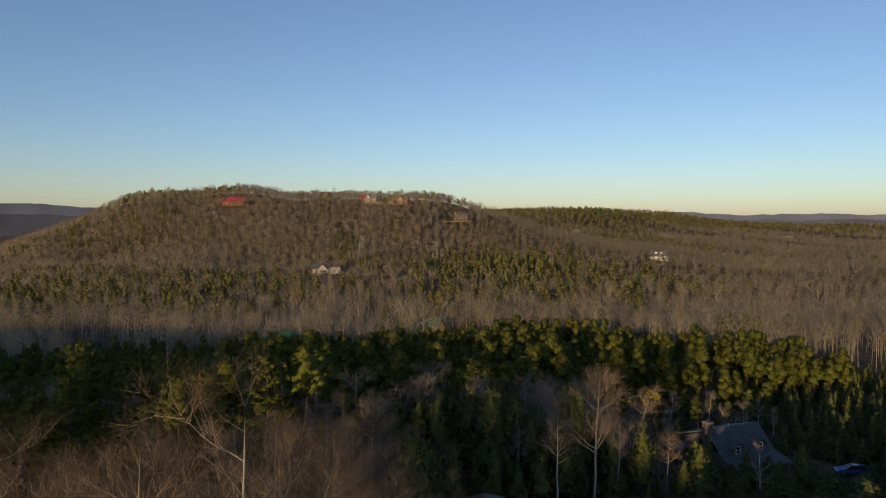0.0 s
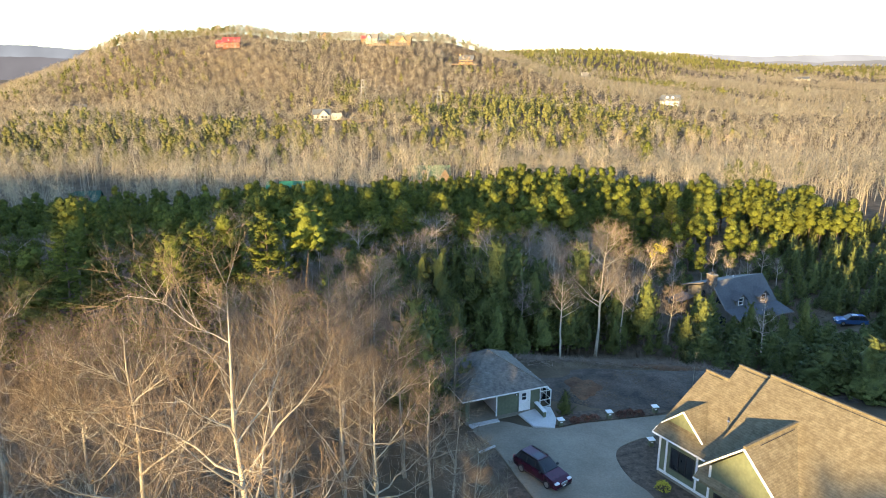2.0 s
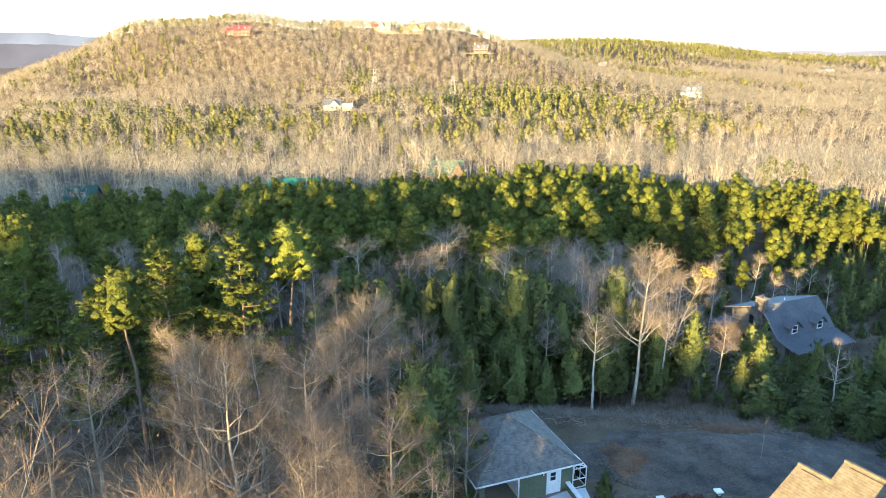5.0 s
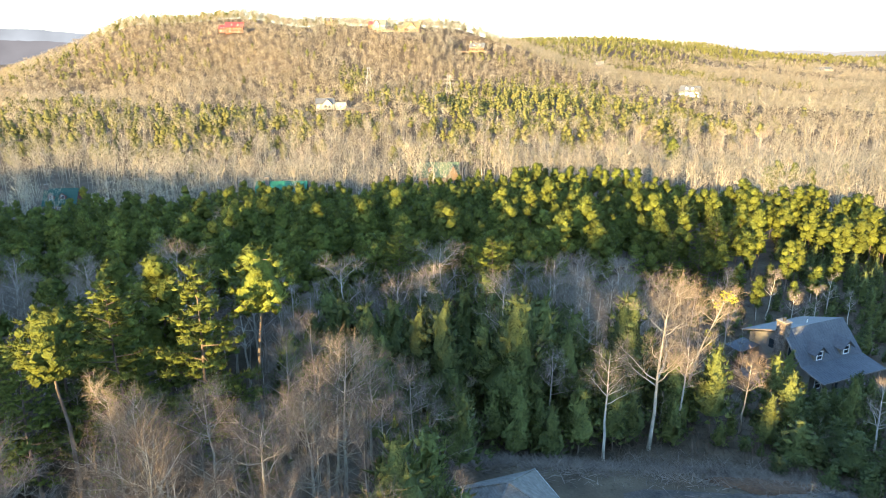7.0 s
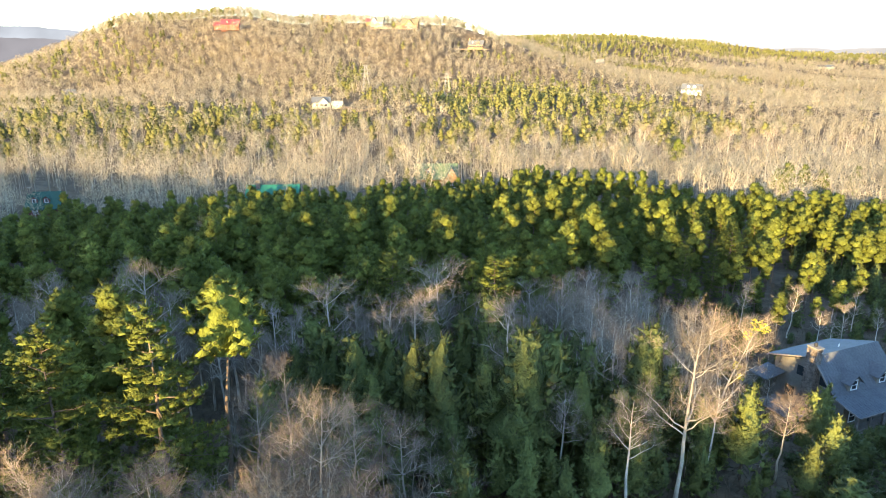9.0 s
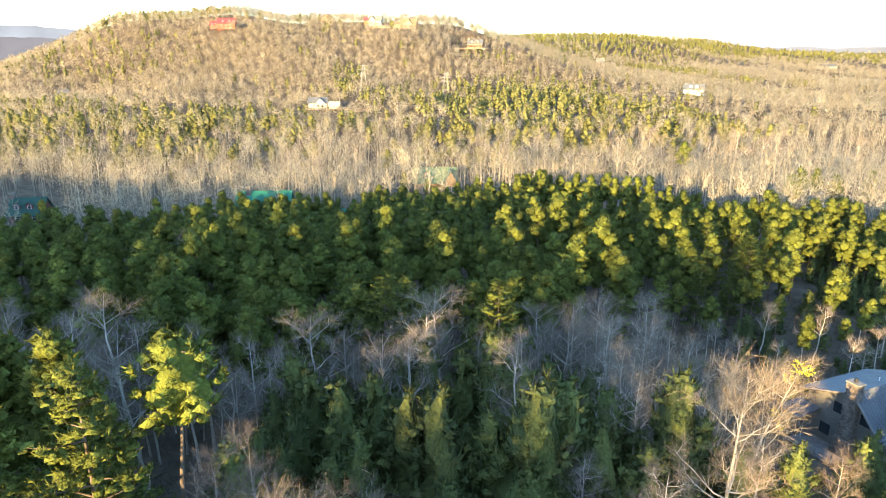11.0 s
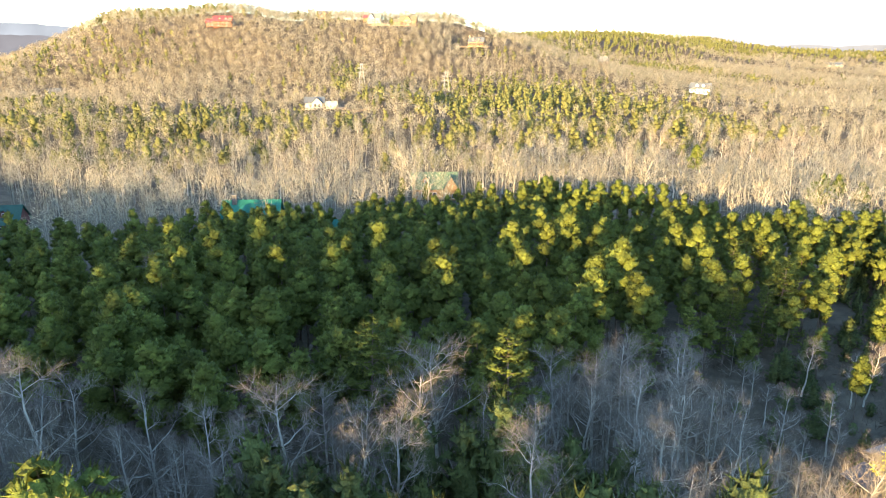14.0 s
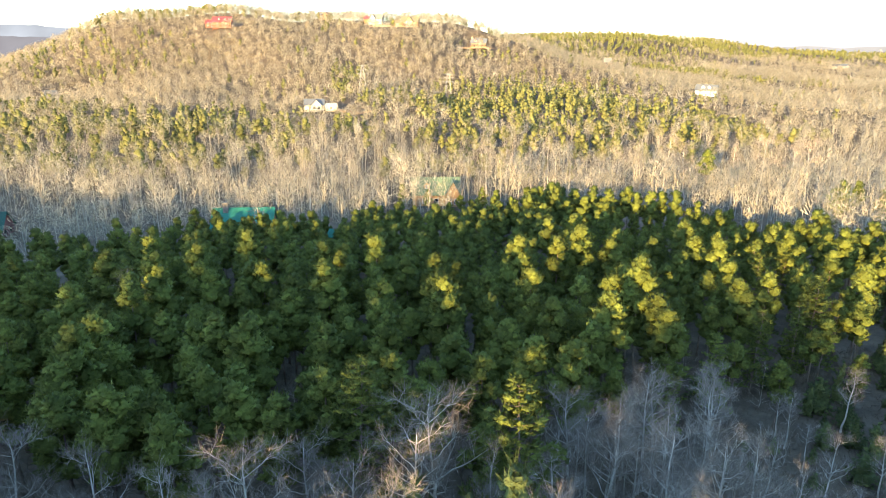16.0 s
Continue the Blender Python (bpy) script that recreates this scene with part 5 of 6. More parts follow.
def path_pillar():
    p = root("path_light_pillar", 10.2, 57.3, -4.25, 15, "short green post with a square white cap light", "path light", "path lights")
    part("post", box(-0.2, 0.2, -0.2, 0.2, 0, 0.6, 0.015), GREENSIDING, p)
    part("cap", box(-0.3, 0.3, -0.3, 0.3, 0.6, 0.68, 0.02), WHITETRIM, p, "white cap")
    part("lamp_slot", box(-0.11, 0.11, -0.215, -0.2, 0.36, 0.48), LAMPGLASS, p)
    for x, y in ((14.9, 58.7), (19.4, 59.7), (17.4, 54.0)):
        copy_thing(p, pose(x, y, -4.25, 0, 0, 10))


path_pillar()


def shrub(name, x, y, r, material, label, tall=0.8, count=260, z=-4.25, category="shrub", group=""):
    s = root(name, x, y, z, 0, label, category, group)
    b = Buffer()
    d = unit(rng.normal(size=(count, 3)) + (0, 0, 0.5))
    d[:, 2] = abs(d[:, 2])
    o = d * (r, r, r * tall) * rng.uniform(0.6, 1.0, (count, 1))
    e = unit(d + rng.normal(0, 0.5, (count, 3)))
    b.tufts(o, o + e * r * 0.35, np.full(count, r * 0.16), d)
    crown = new("crown", mesh_of("crown", *b.arrays(), material))
    crown.parent = s
    w = Buffer()
    for _ in range(7):
        q = unit(rng.normal(size=3) + (0, 0, 1.2)) * r * 0.85
        q[2] = abs(q[2]) * tall + 0.1
        w.tube([(0, 0, 0), q * 0.5, q], (0.03, 0.02, 0.005), 4)
    st = new("stem", mesh_of("stem", *w.arrays(), TWIG))
    st.parent = s
    return s


for x, y in ((11.6, 58.0), (12.6, 58.35), (13.5, 58.5), (16.1, 59.1), (16.95, 59.35), (17.9, 59.35)):
    shrub("low_shrub", x, y, rng.uniform(0.42, 0.55), RUSSET, "low dark russet shrub in the mulch bed", group="bed shrubs")
shrub("low_shrub", 16.6, 47.9, 0.55, YELLOWLEAF, "small bright yellow-green shrub in the mulch bed", 1.1)
plant(young_pine[:1], 10.9, 59.4, 0.23, 0.3)
plant([bare_kind("bare_sapling", "thin white dead sapling alone in the dirt yard", "bare saplings", h=5, spread=0.16, limbs=7, subs=3, twigs=3, fork=0.4, thick=0.009)], 24.8, 65.0, 0.84, 0.5)


# ---- parked car ----
tagged(new("wheel_stop", bpy.data.meshes.new("wheel_stop")), "pale concrete kerb block beside the driveway", "kerb")
bm = box(-0.85, 0.85, -0.1, 0.1, 0.0, 0.16, 0.03)
bm.to_mesh(bpy.data.objects["wheel_stop"].data)
bm.free()
bpy.data.objects["wheel_stop"].data.materials.append(SLAB)
bpy.data.objects["wheel_stop"].matrix_basis = pose(3.35, 53.2, -4.22, 0, 0, 36)
sheet("garage_apron", [(1.9, 57.2), (2.15, 56.75), (4.75, 57.8), (4.55, 58.25)], -4.1, SLAB, "pale concrete strip before the garage bay", "apron", 0.2)


def parked_car(x, y, z, turn, paint, label):
    c = root("estate_car", x, y, z, turn, label, "car")
    bm = bmesh.new()
    outline = ((-2.38, 0.42), (-2.4, 0.75), (-2.33, 1.0), (-2.0, 1.03), (1.0, 1.02), (1.9, 0.9), (2.3, 0.74), (2.4, 0.55), (2.36, 0.3), (1.9, 0.24), (-1.9, 0.24), (-2.3, 0.3))
    prism(bm, outline, -0.91, 0.91)
    bmesh.ops.bevel(bm, geom=[e for e in bm.edges if abs(e.verts[0].co.y) > 0.9 and abs(e.verts[1].co.y) > 0.9 and e.verts[0].co.y * e.verts[1].co.y > 0], offset=0.07, segments=2, affect="EDGES")
    part("body", bm, paint, c)
    bm = bmesh.new()
    lo = [(-2.25, -0.84, 1.0), (1.02, -0.84, 1.0), (1.02, 0.84, 1.0), (-2.25, 0.84, 1.0)]
    hi = [(-1.85, -0.63, 1.6), (0.15, -0.66, 1.6), (0.15, 0.66, 1.6), (-1.85, 0.63, 1.6)]
    v = [bm.verts.new(p) for p in lo + hi]
    for f in ((3, 2, 1, 0), (4, 5, 6, 7), (0, 1, 5, 4), (1, 2, 6, 5), (2, 3, 7, 6), (3, 0, 4, 7)):
        bm.faces.new([v[i] for i in f])
    bmesh.ops.bevel(bm, geom=list(bm.edges), offset=0.05, segments=2, affect="EDGES")
    part("cabin", bm, BLACK, c)
    part("roof", box(-1.86, 0.1, -0.6, 0.6, 1.585, 1.635, 0.02), paint, c, "painted roof panel")
    part("sunroof", box(-0.75, -0.05, -0.42, 0.42, 1.635, 1.645), GLASS, c, "dark sunroof")
    ws = bmesh.new()
    slab(ws, [(1.0, -0.74, 1.06), (1.0, 0.74, 1.06), (0.22, 0.6, 1.58), (0.22, -0.6, 1.58)], 0.03)
    part("windscreen", ws, GLASS, c)
    for s in (-1, 1):
        for x0, x1 in ((0.05, 0.75), (-0.9, -0.02), (-1.85, -0.98)):
            sw = bmesh.new()
            slab(sw, [(x0, s * 0.83, 1.07), (x1, s * 0.83, 1.07), (min(x1, 0.1) - 0.05, s * 0.69, 1.52), (x0 + 0.05 if x0 > -1.5 else x0 + 0.22, s * 0.69, 1.52)], 0.02)
            part("side_window", sw, GLASS, c)
        part("roof_rail", beam(bmesh.new(), (-1.75, s * 0.6, 1.68), (0.05, s * 0.6, 1.68), 0.05), BLACK, c)
        part("mirror", box(0.62, 0.82, s * 0.98 - 0.1, s * 0.98 + 0.1, 1.02, 1.17, 0.03), BLACK, c)
        part("headlight", box(2.12, 2.37, s * 0.66 - 0.2, s * 0.66 + 0.2, 0.66, 0.8, 0.03), LAMPGLASS, c, "clear headlight")
        part("tail_light", box(-2.43, -2.33, s * 0.72 - 0.14, s * 0.72 + 0.14, 0.8, 1.0, 0.02), REDMETAL, c, "red tail light")
        part("sill", box(-1.2, 1.1, s * 0.9 - 0.03, s * 0.9 + 0.03, 0.24, 0.4, 0.01), BLACK, c)
        for x in (-1.38, 1.42):
            w = part("wheel", drum(bmesh.new(), (x, s * 0.83, 0.34), (0, 1, 0), 0.34, 0.24, 24), RUBBER, c)
            part("rim", drum(bmesh.new(), (x, s * 0.93, 0.34), (0, 1, 0), 0.22, 0.06, 16), ALLOY, w)
    part("grille", box(2.34, 2.415, -0.34, 0.34, 0.56, 0.74, 0.02), ALLOY, c, "chrome and black grille")
    part("number_plate", box(2.4, 2.425, -0.16, 0.16, 0.42, 0.52), WHITETRIM, c, "plain pale plate")
    part("bumper", box(2.28, 2.42, -0.8, 0.8, 0.26, 0.42, 0.03), BLACK, c)


parked_car(7.46, 49.5, -4.2, -52.0, MAROON, "maroon estate car parked on the concrete driveway")
parked_car(65.2, 105.6, float(ground_z(65.2, 105.6)) + 0.05, 170.0, BLUEPAINT, "blue car parked in the clearing beside the cabin")


# ---- cabin ----
def cabin():
    c = root("porch_cabin", 45.2, 100.3, -14.4, 24.5, "taupe cabin with grey metal roof, dormers and stone chimney", "house")
    W, E, B, R = 11.2, 3.05, 3.8, 7.5          # width; heights of eave, slope break and ridge
    w = bmesh.new()
    cross_prism(w, ((2.4, -0.6), (2.4, 3.4), (3.4, 3.7), (6.8, 7.1), (12.2, 5.1), (12.2, -0.6)), 0.6, W - 0.6)
    wall = part("wall", w, TAUPE, c)
    for x in (0.585, W - 0.615):
        lap = bmesh.new()
        for i in range(26):
            z = -0.4 + i * 0.28
            y0 = 2.4 if z < 3.4 else 3.4 + (z - 3.7)
            y1 = 12.2 if z < 5.0 else 12.2 - (z - 5.1) * 5.4 / 2.0
            if y1 - y0 > 0.4:
                block(lap, x, x + 0.03, y0 + 0.05, y1 - 0.05, z, z + 0.03)
        part("siding_laps", lap, TAUPE, wall)
    r = bmesh.new()
    slab(r, [(0, 3.3, B), (W, 3.3, B), (W, 6.8, R), (0, 6.8, R)], 0.14)
    slab(r, [(0, 6.8, R + 0.01), (W, 6.8, R + 0.01), (W, 13.0, B + 1.5), (0, 13.0, B + 1.5)], 0.14)
    roof = part("roof", r, GREYMETAL, c, "grey standing-seam metal roof")
    pr = bmesh.new()
    slab(pr, [(0, 0, E), (W, 0, E), (W, 3.3, B + 0.005), (0, 3.3, B + 0.005)], 0.12)
    porch_roof = part("porch_roof", pr, GREYMETAL, c)
    part("seams", ribs(bmesh.new(), [(0, 3.3, B), (W, 3.3, B), (W, 6.8, R), (0, 6.8, R)], 26, 0.03, 0.03), GREYMETAL, roof)
    part("seams", ribs(bmesh.new(), [(0, 0, E), (W, 0, E), (W, 3.3, B), (0, 3.3, B)], 26, 0.03, 0.03), GREYMETAL, porch_roof)
    for a, b in (((-0.03, 0, E - 0.1), (W + 0.03, 0, E - 0.1)), ((-0.03, 0, E - 0.08), (-0.03, 3.3, B - 0.08)), ((-0.03, 3.3, B - 0.08), (-0.03, 6.8, R - 0.08)), ((-0.03, 6.8, R - 0.08), (-0.03, 13.0, B + 1.4))):
        part("fascia", beam(bmesh.new(), a, b, 0.16), DECK, c)
    for x in (3.3, 8.2):
        d = part("dormer", prism(bmesh.new(), ((x - 0.9, 3.75), (x + 0.9, 3.75), (x + 0.9, 5.2), (x, 5.95), (x - 0.9, 5.2)), 3.55, 5.4), TAUPE, c, "gabled dormer")
        dr = bmesh.new()
        slab(dr, [(x - 1.2, 3.15, 5.0), (x, 3.15, 6.12), (x, 5.6, 6.12), (x - 1.2, 4.5, 5.0)], 0.1)
        slab(dr, [(x, 3.15, 6.12), (x + 1.2, 3.15, 5.0), (x + 1.2, 4.5, 5.0), (x, 5.6, 6.12)], 0.1)
        part("dormer_roof", dr, GREYMETAL, d)
        window(d, x, 4.2, 0.85, 1.05, 3.55, 2, 1)
    deck = bmesh.new()
    block(deck, 0.2, W - 0.2, 0.3, 2.4, 0.0, 0.18)
    block(deck, -3.0, 0.55, 6.0, 11.5, 0.0, 0.18)
    part("porch_deck", deck, DECK, c)
    for i in range(6):
        x = 0.35 + i * (W - 0.7) / 5
        part("porch_post", box(x - 0.09, x + 0.09, 0.32, 0.5, -1.2, 2.95), DECK, c)
    for z in (0.55, 1.05):
        part("porch_rail", block(box(0.35, 4.5, 0.36, 0.44, z, z + 0.07), 6.6, W - 0.35, 0.36, 0.44, z, z + 0.07), DECK, c)
    bal = bmesh.new()
    for x in np.arange(0.5, W - 0.4, 0.22):
        if not 4.5 < x < 6.6:
            block(bal, x - 0.02, x + 0.02, 0.38, 0.42, 0.58, 1.05)
    part("balusters", bal, DECK, c)
    stair = bmesh.new()
    for i in range(5):
        block(stair, 4.6, 6.5, 0.3 - 0.28 * (i + 1), 0.3 - 0.28 * i, -0.18 * (i + 1) - 0.02, -0.18 * i)
    part("steps", stair, DECK, c)
    for y, z0, h in ((5.3, 4.2, 1.2), (8.4, 4.2, 1.2), (4.2, 1.0, 1.3), (9.6, 1.0, 1.3)):
        pane = bmesh.new()
        cross_prism(pane, ((y - 0.6, z0), (y + 0.6, z0), (y + 0.6, z0 + h), (y - 0.6, z0 + h * (0.45 if y == 5.3 else 1.0))), 0.56, 0.6)
        part("window", pane, GLASS, c, "dark gable window")
    for y in (3.9, 6.0):
        part("door", box(5.1, 6.0, 2.33, 2.4, 0.18, 2.2), BLACK, c) if y == 3.9 else None
    for x in (2.2, 8.6):
        window(c, x, 0.9, 1.0, 1.3, 2.4, 2, 1)
    # deck rail on the gable side
    for y in (6.1, 7.9, 9.7, 11.4):
        part("deck_post", box(-2.98, -2.88, y - 0.05, y + 0.05, -2.2, 1.15), DECK, c)
    part("deck_rail", block(box(-2.97, -2.89, 6.0, 11.5, 1.05, 1.13), -2.97, -2.89, 6.0, 11.5, 0.45, 0.51), DECK, c)
    # stone chimney: courses of separate stones
    stack = part("chimney", box(-0.42, 0.52, 6.1, 7.4, -1.0, 8.7), STONE, c, "tall grey fieldstone chimney")
    part("chimney_base", box(-0.7, 0.53, 5.6, 7.9, -1.0, 2.2, 0.08), STONE, c)
    part("chimney_cap", box(-0.52, 0.6, 6.0, 7.5, 8.7, 8.82), CONCRETE, stack)
    part("flue", drum(bmesh.new(), (0.05, 6.75, 9.05), (0, 0, 1), 0.2, 0.5, 14), BLACK, stack, "black flue cap")
    shapes = []
    for k in range(4):
        bm = box(-0.06, 0.0, -rng.uniform(0.12, 0.2), rng.uniform(0.12, 0.2), -rng.uniform(0.07, 0.11), rng.uniform(0.07, 0.11), 0.02)
        me = bpy.data.meshes.new("stone")
        bm.to_mesh(me)
        bm.free()
        me.materials.append(STONE)
        shapes.append(me)
    for side in (0, 1):
        for i in range(24):
            z = 2.4 + i * 0.26
            for j in range(4 if side == 0 else 3):
                ob = new("stone", shapes[int(rng.integers(4))])
                ob.parent = stack
                if side == 0:
                    ob.matrix_basis = pose(-0.42, 6.26 + j * 0.32 + 0.1 * (i % 2) + rng.uniform(-0.03, 0.03), z)
                else:
                    ob.matrix_basis = pose(-0.28 + j * 0.3 + 0.08 * (i % 2), 6.1, z, 0, 0, 90)
    # shed roof of the side porch, and a pipe on the ridge
    sh = bmesh.new()
    slab(sh, [(-2.6, 10.4, 3.3), (0.6, 10.4, 3.8), (0.6, 13.2, 3.8), (-2.6, 13.2, 3.3)], 0.1)
    part("side_roof", sh, GREYMETAL, c)
    part("vent_pipe", drum(bmesh.new(), (6.2, 8.2, 7.2), (0, 0, 1), 0.05, 0.5, 8), WHITETRIM, c)


cabin()


def garden_chair():
    c = root("garden_chair", 51.5, 99.2, float(ground_z(51.5, 99.2)), 40, "turquoise plastic garden chair near the cabin steps", "chair")
    part("seat", box(-0.3, 0.3, -0.3, 0.3, 0.36, 0.42, 0.01), TURQUOISE, c)
    b = bmesh.new()
    slab(b, [(-0.3, 0.28, 0.4), (0.3, 0.28, 0.4), (0.28, 0.5, 1.05), (-0.28, 0.5, 1.05)], 0.05)
    part("backrest", b, TURQUOISE, c)
    for x in (-0.28, 0.28):
        part("armrest", box(x - 0.06, x + 0.06, -0.35, 0.3, 0.58, 0.62, 0.01), TURQUOISE, c)
        for y in (-0.28, 0.28):
            part("leg", box(x - 0.03, x + 0.03, y - 0.04, y + 0.04, 0, 0.58 if y < 0 else 0.4), TURQUOISE, c)


garden_chair()


# ---- houses further off ----
def house(name, label, x, y, z, turn, w, d, eave, rise, walls, roofs, dormers=(), windows=((0.25, 1), (0.5, 1), (0.75, 1)), storeys=1, porch=False, chimney=None, cross=None, gable_dark=False, seams=0, tall_base=0.0):
    """A house with its ridge along its front, which faces -y."""
    h = root(name, x, y, z, turn, label, "house")
    bm = bmesh.new()
    cross_prism(bm, ((0, -1.5), (0, eave), (d / 2, eave + rise), (d, eave), (d, -1.5)), -w / 2, w / 2)
    wall = part("wall", bm, walls, h)
    s = rise / (d / 2)
    o = 0.6
    r = bmesh.new()
    f = [(-w / 2 - o, -o, eave - o * s + 0.12), (w / 2 + o, -o, eave - o * s + 0.12), (w / 2 + o, d / 2, eave + rise + 0.12), (-w / 2 - o, d / 2, eave + rise + 0.12)]
    b = [(p[0], d - p[1], p[2] + (0.01 if p[1] > 0 else 0)) for p in f]
    slab(r, f, 0.2)
    slab(r, b, 0.2)
    roof = part("roof", r, roofs, h)
    if seams:
        part("seams", ribs(bmesh.new(), f, seams, 0.05, 0.05), roofs, roof)
    for k in range(storeys):
        for u, _ in windows:
            window(wall, (u - 0.5) * w, 0.9 + k * 2.8, 1.3, 1.5, 0, 2, 1)
    for side in (-1, 1):
        for v in (0.3, 0.7):
            wb = bmesh.new()
            xx = side * w / 2
            block(wb, min(xx, xx + side * 0.05), max(xx, xx + side * 0.05), d * v - 0.6, d * v + 0.6, 1.0, 2.4)
            part("window", wb, GLASS, h)
    for u in dormers:
        xx, yy = (u - 0.5) * w, d * 0.14
        zb = eave + s * yy
        dm = part("dormer", prism(bmesh.new(), ((xx - 1, zb - 0.3), (xx + 1, zb - 0.3), (xx + 1, zb + 1.4), (xx, zb + 2.2), (xx - 1, zb + 1.4)), yy, yy + 2.6), walls, h)
        dr = bmesh.new()
        slab(dr, [(xx - 1.35, yy - 0.35, zb + 1.2), (xx, yy - 0.35, zb + 2.45), (xx, yy + 3.4, zb + 2.45), (xx - 1.35, yy + 2.2, zb + 1.2)], 0.12)
        slab(dr, [(xx, yy - 0.35, zb + 2.45), (xx + 1.35, yy - 0.35, zb + 1.2), (xx + 1.35, yy + 2.2, zb + 1.2), (xx, yy + 3.4, zb + 2.45)], 0.12)
        part("dormer_roof", dr, roofs, dm)
        window(dm, xx, zb + 0.2, 0.9, 1.1, yy, 2, 1)
    if cross:
        u, cw = cross
        xx, top = (u - 0.5) * w, eave + rise * 0.92
        part("cross_gable", prism(bmesh.new(), ((xx - cw / 2, -1.5), (xx + cw / 2, -1.5), (xx + cw / 2, eave), (xx, top), (xx - cw / 2, eave)), -1.6, d * 0.5), walls, h)
        cr = bmesh.new()
        e0 = eave - 0.45 * (top - eave) / (cw / 2)
        slab(cr, [(xx - cw / 2 - 0.45, -2.2, e0 + 0.15), (xx, -2.2, top + 0.15), (xx, d * 0.48, top + 0.15), (xx - cw / 2 - 0.45, 0.5, e0 + 0.15)], 0.18)
        slab(cr, [(xx, -2.2, top + 0.15), (xx + cw / 2 + 0.45, -2.2, e0 + 0.15), (xx + cw / 2 + 0.45, 0.5, e0 + 0.15), (xx, d * 0.48, top + 0.15)], 0.18)
        part("gable_roof", cr, roofs, h)
        for k in range(storeys):
            for q in (-0.24, 0.24):
                window(h, xx + q * cw, 0.9 + k * 2.8, cw * 0.3, 1.7, -1.6, 2, 1)
    if porch:
        for k in range(storeys):
            zz = k * 2.8
            part("porch_deck", box(-w / 2, w / 2, -3.2 - (1.2 if cross else 0), 0, zz - 0.25, zz), DECK, h)
            part("porch_rail", box(-w / 2, w / 2, -3.25 - (1.2 if cross else 0), -3.15 - (1.2 if cross else 0), zz + 0.85, zz + 0.97), DECK, h)
            for i in range(7):
                px = -w / 2 + 0.1 + i * (w - 0.2) / 6
                part("porch_post", box(px - 0.1, px + 0.1, -3.3 - (1.2 if cross else 0), -3.1 - (1.2 if cross else 0), zz - (3.5 if k == 0 else 0), zz + 2.6), walls, h)
        if not cross:
            pr = bmesh.new()
            zz = (storeys - 1) * 2.8
            slab(pr, [(-w / 2 - 0.3, -3.6, zz + 2.5), (w / 2 + 0.3, -3.6, zz + 2.5), (w / 2 + 0.3, 0.0, zz + 3.1), (-w / 2 - 0.3, 0.0, zz + 3.1)], 0.15)
            part("porch_roof", pr, roofs, h)
    if chimney:
        cx, cy, cm = chimney
        part("chimney", box((cx - 0.5) * w - 0.6, (cx - 0.5) * w + 0.6, cy * d - 0.5, cy * d + 0.5, -1, eave + rise + 1.5, 0.04), cm, h, "chimney")
        part("chimney_cap", box((cx - 0.5) * w - 0.7, (cx - 0.5) * w + 0.7, cy * d - 0.6, cy * d + 0.6, eave + rise + 1.5, eave + rise + 1.65), CONCRETE, h)
    return h


house("log_cabin", "dark red log cabin with a dark green metal roof", -131.5, 243, -26, 12, 9.5, 9, 2.9, 4.2, DARKLOG, GREENMETAL, (0.22, 0.6), chimney=(0.02, 0.5, STONE), seams=22)
house("teal_roof_house", "house with a bright teal ribbed metal roof among pines", -52, 222, -20, 6, 14, 9, 4.4, 3.9, LOG, TEALMETAL, (), chimney=(0.2, 0.42, STONE), seams=36, cross=(0.72, 4.0))
house("garden_shed", "small shed with a teal metal roof among pines", -28, 214, -19.5, -20, 2.6, 2.4, 4.6, 1.0, LOG, TEALMETAL, (), windows=())
house("sage_roof_house", "log house with a sage green metal roof and gable", -6.8, 289, -25.5, 4, 15.5, 10, 4.2, 4.6, LOG, SAGEMETAL, (0.3,), cross=(0.86, 5.0), seams=34)
house("garden_shed", "small shed with a teal metal roof by the bare wood", 26.2, 288, -26.5, 10, 5, 3.4, 2.6, 1.5, LOG, TEALMETAL, (), windows=())
house("hill_lodge", "large log lodge with a red metal roof on the hill", -227, 748, 39, 10, 17, 12, 5.6, 4.4, REDLOG, REDMETAL, (0.35, 0.7), storeys=2, porch=True)
house("hill_lodge", "low side wing of the lodge with a red metal roof", -239.5, 750, 39, 10, 8, 8, 4.2, 3.0, REDLOG, REDMETAL, (), storeys=2, windows=((0.3, 1), (0.7, 1)))
house("hill_house", "log house with a glazed front gable on the ridge", -143.5, 832, 50, 0, 13, 9, 3.6, 3.6, LOG, GREYSHINGLE, (), cross=(0.6, 7), storeys=1)
house("hill_house", "small ridge house with a red metal roof", -93, 800, 43.8, 0, 8, 8, 5.4, 3.0, LOG, REDMETAL, (), windows=((0.5, 1),))
house("hill_house", "pale gabled timber house with a balcony on the ridge", -84, 790, 43.5, -8, 13, 9, 5.6, 4.4, CREAM, GREYSHINGLE, (), cross=(0.3, 6), storeys=2, porch=True)
house("hill_house", "brown log house with twin gables and deck on the ridge", -49, 783, 41, -6, 17, 10, 5.6, 4.6, LOG, SHINGLE, (), cross=(0.5, 7), storeys=2, porch=True)
house("hill_garage", "brown log side building on the ridge", -61, 785, 41, -6, 8, 8, 4.2, 2.6, LOG, SHINGLE, (), windows=((0.5, 1),))
house("slope_house", "log house with dormers and a wide deck on bare clay", 19.5, 752, 21.7, -14, 15, 9, 4.6, 4.0, LOG, GREYMETAL, (0.3, 0.7), storeys=1, porch=True, chimney=(0.02, 0.5, CLAY))
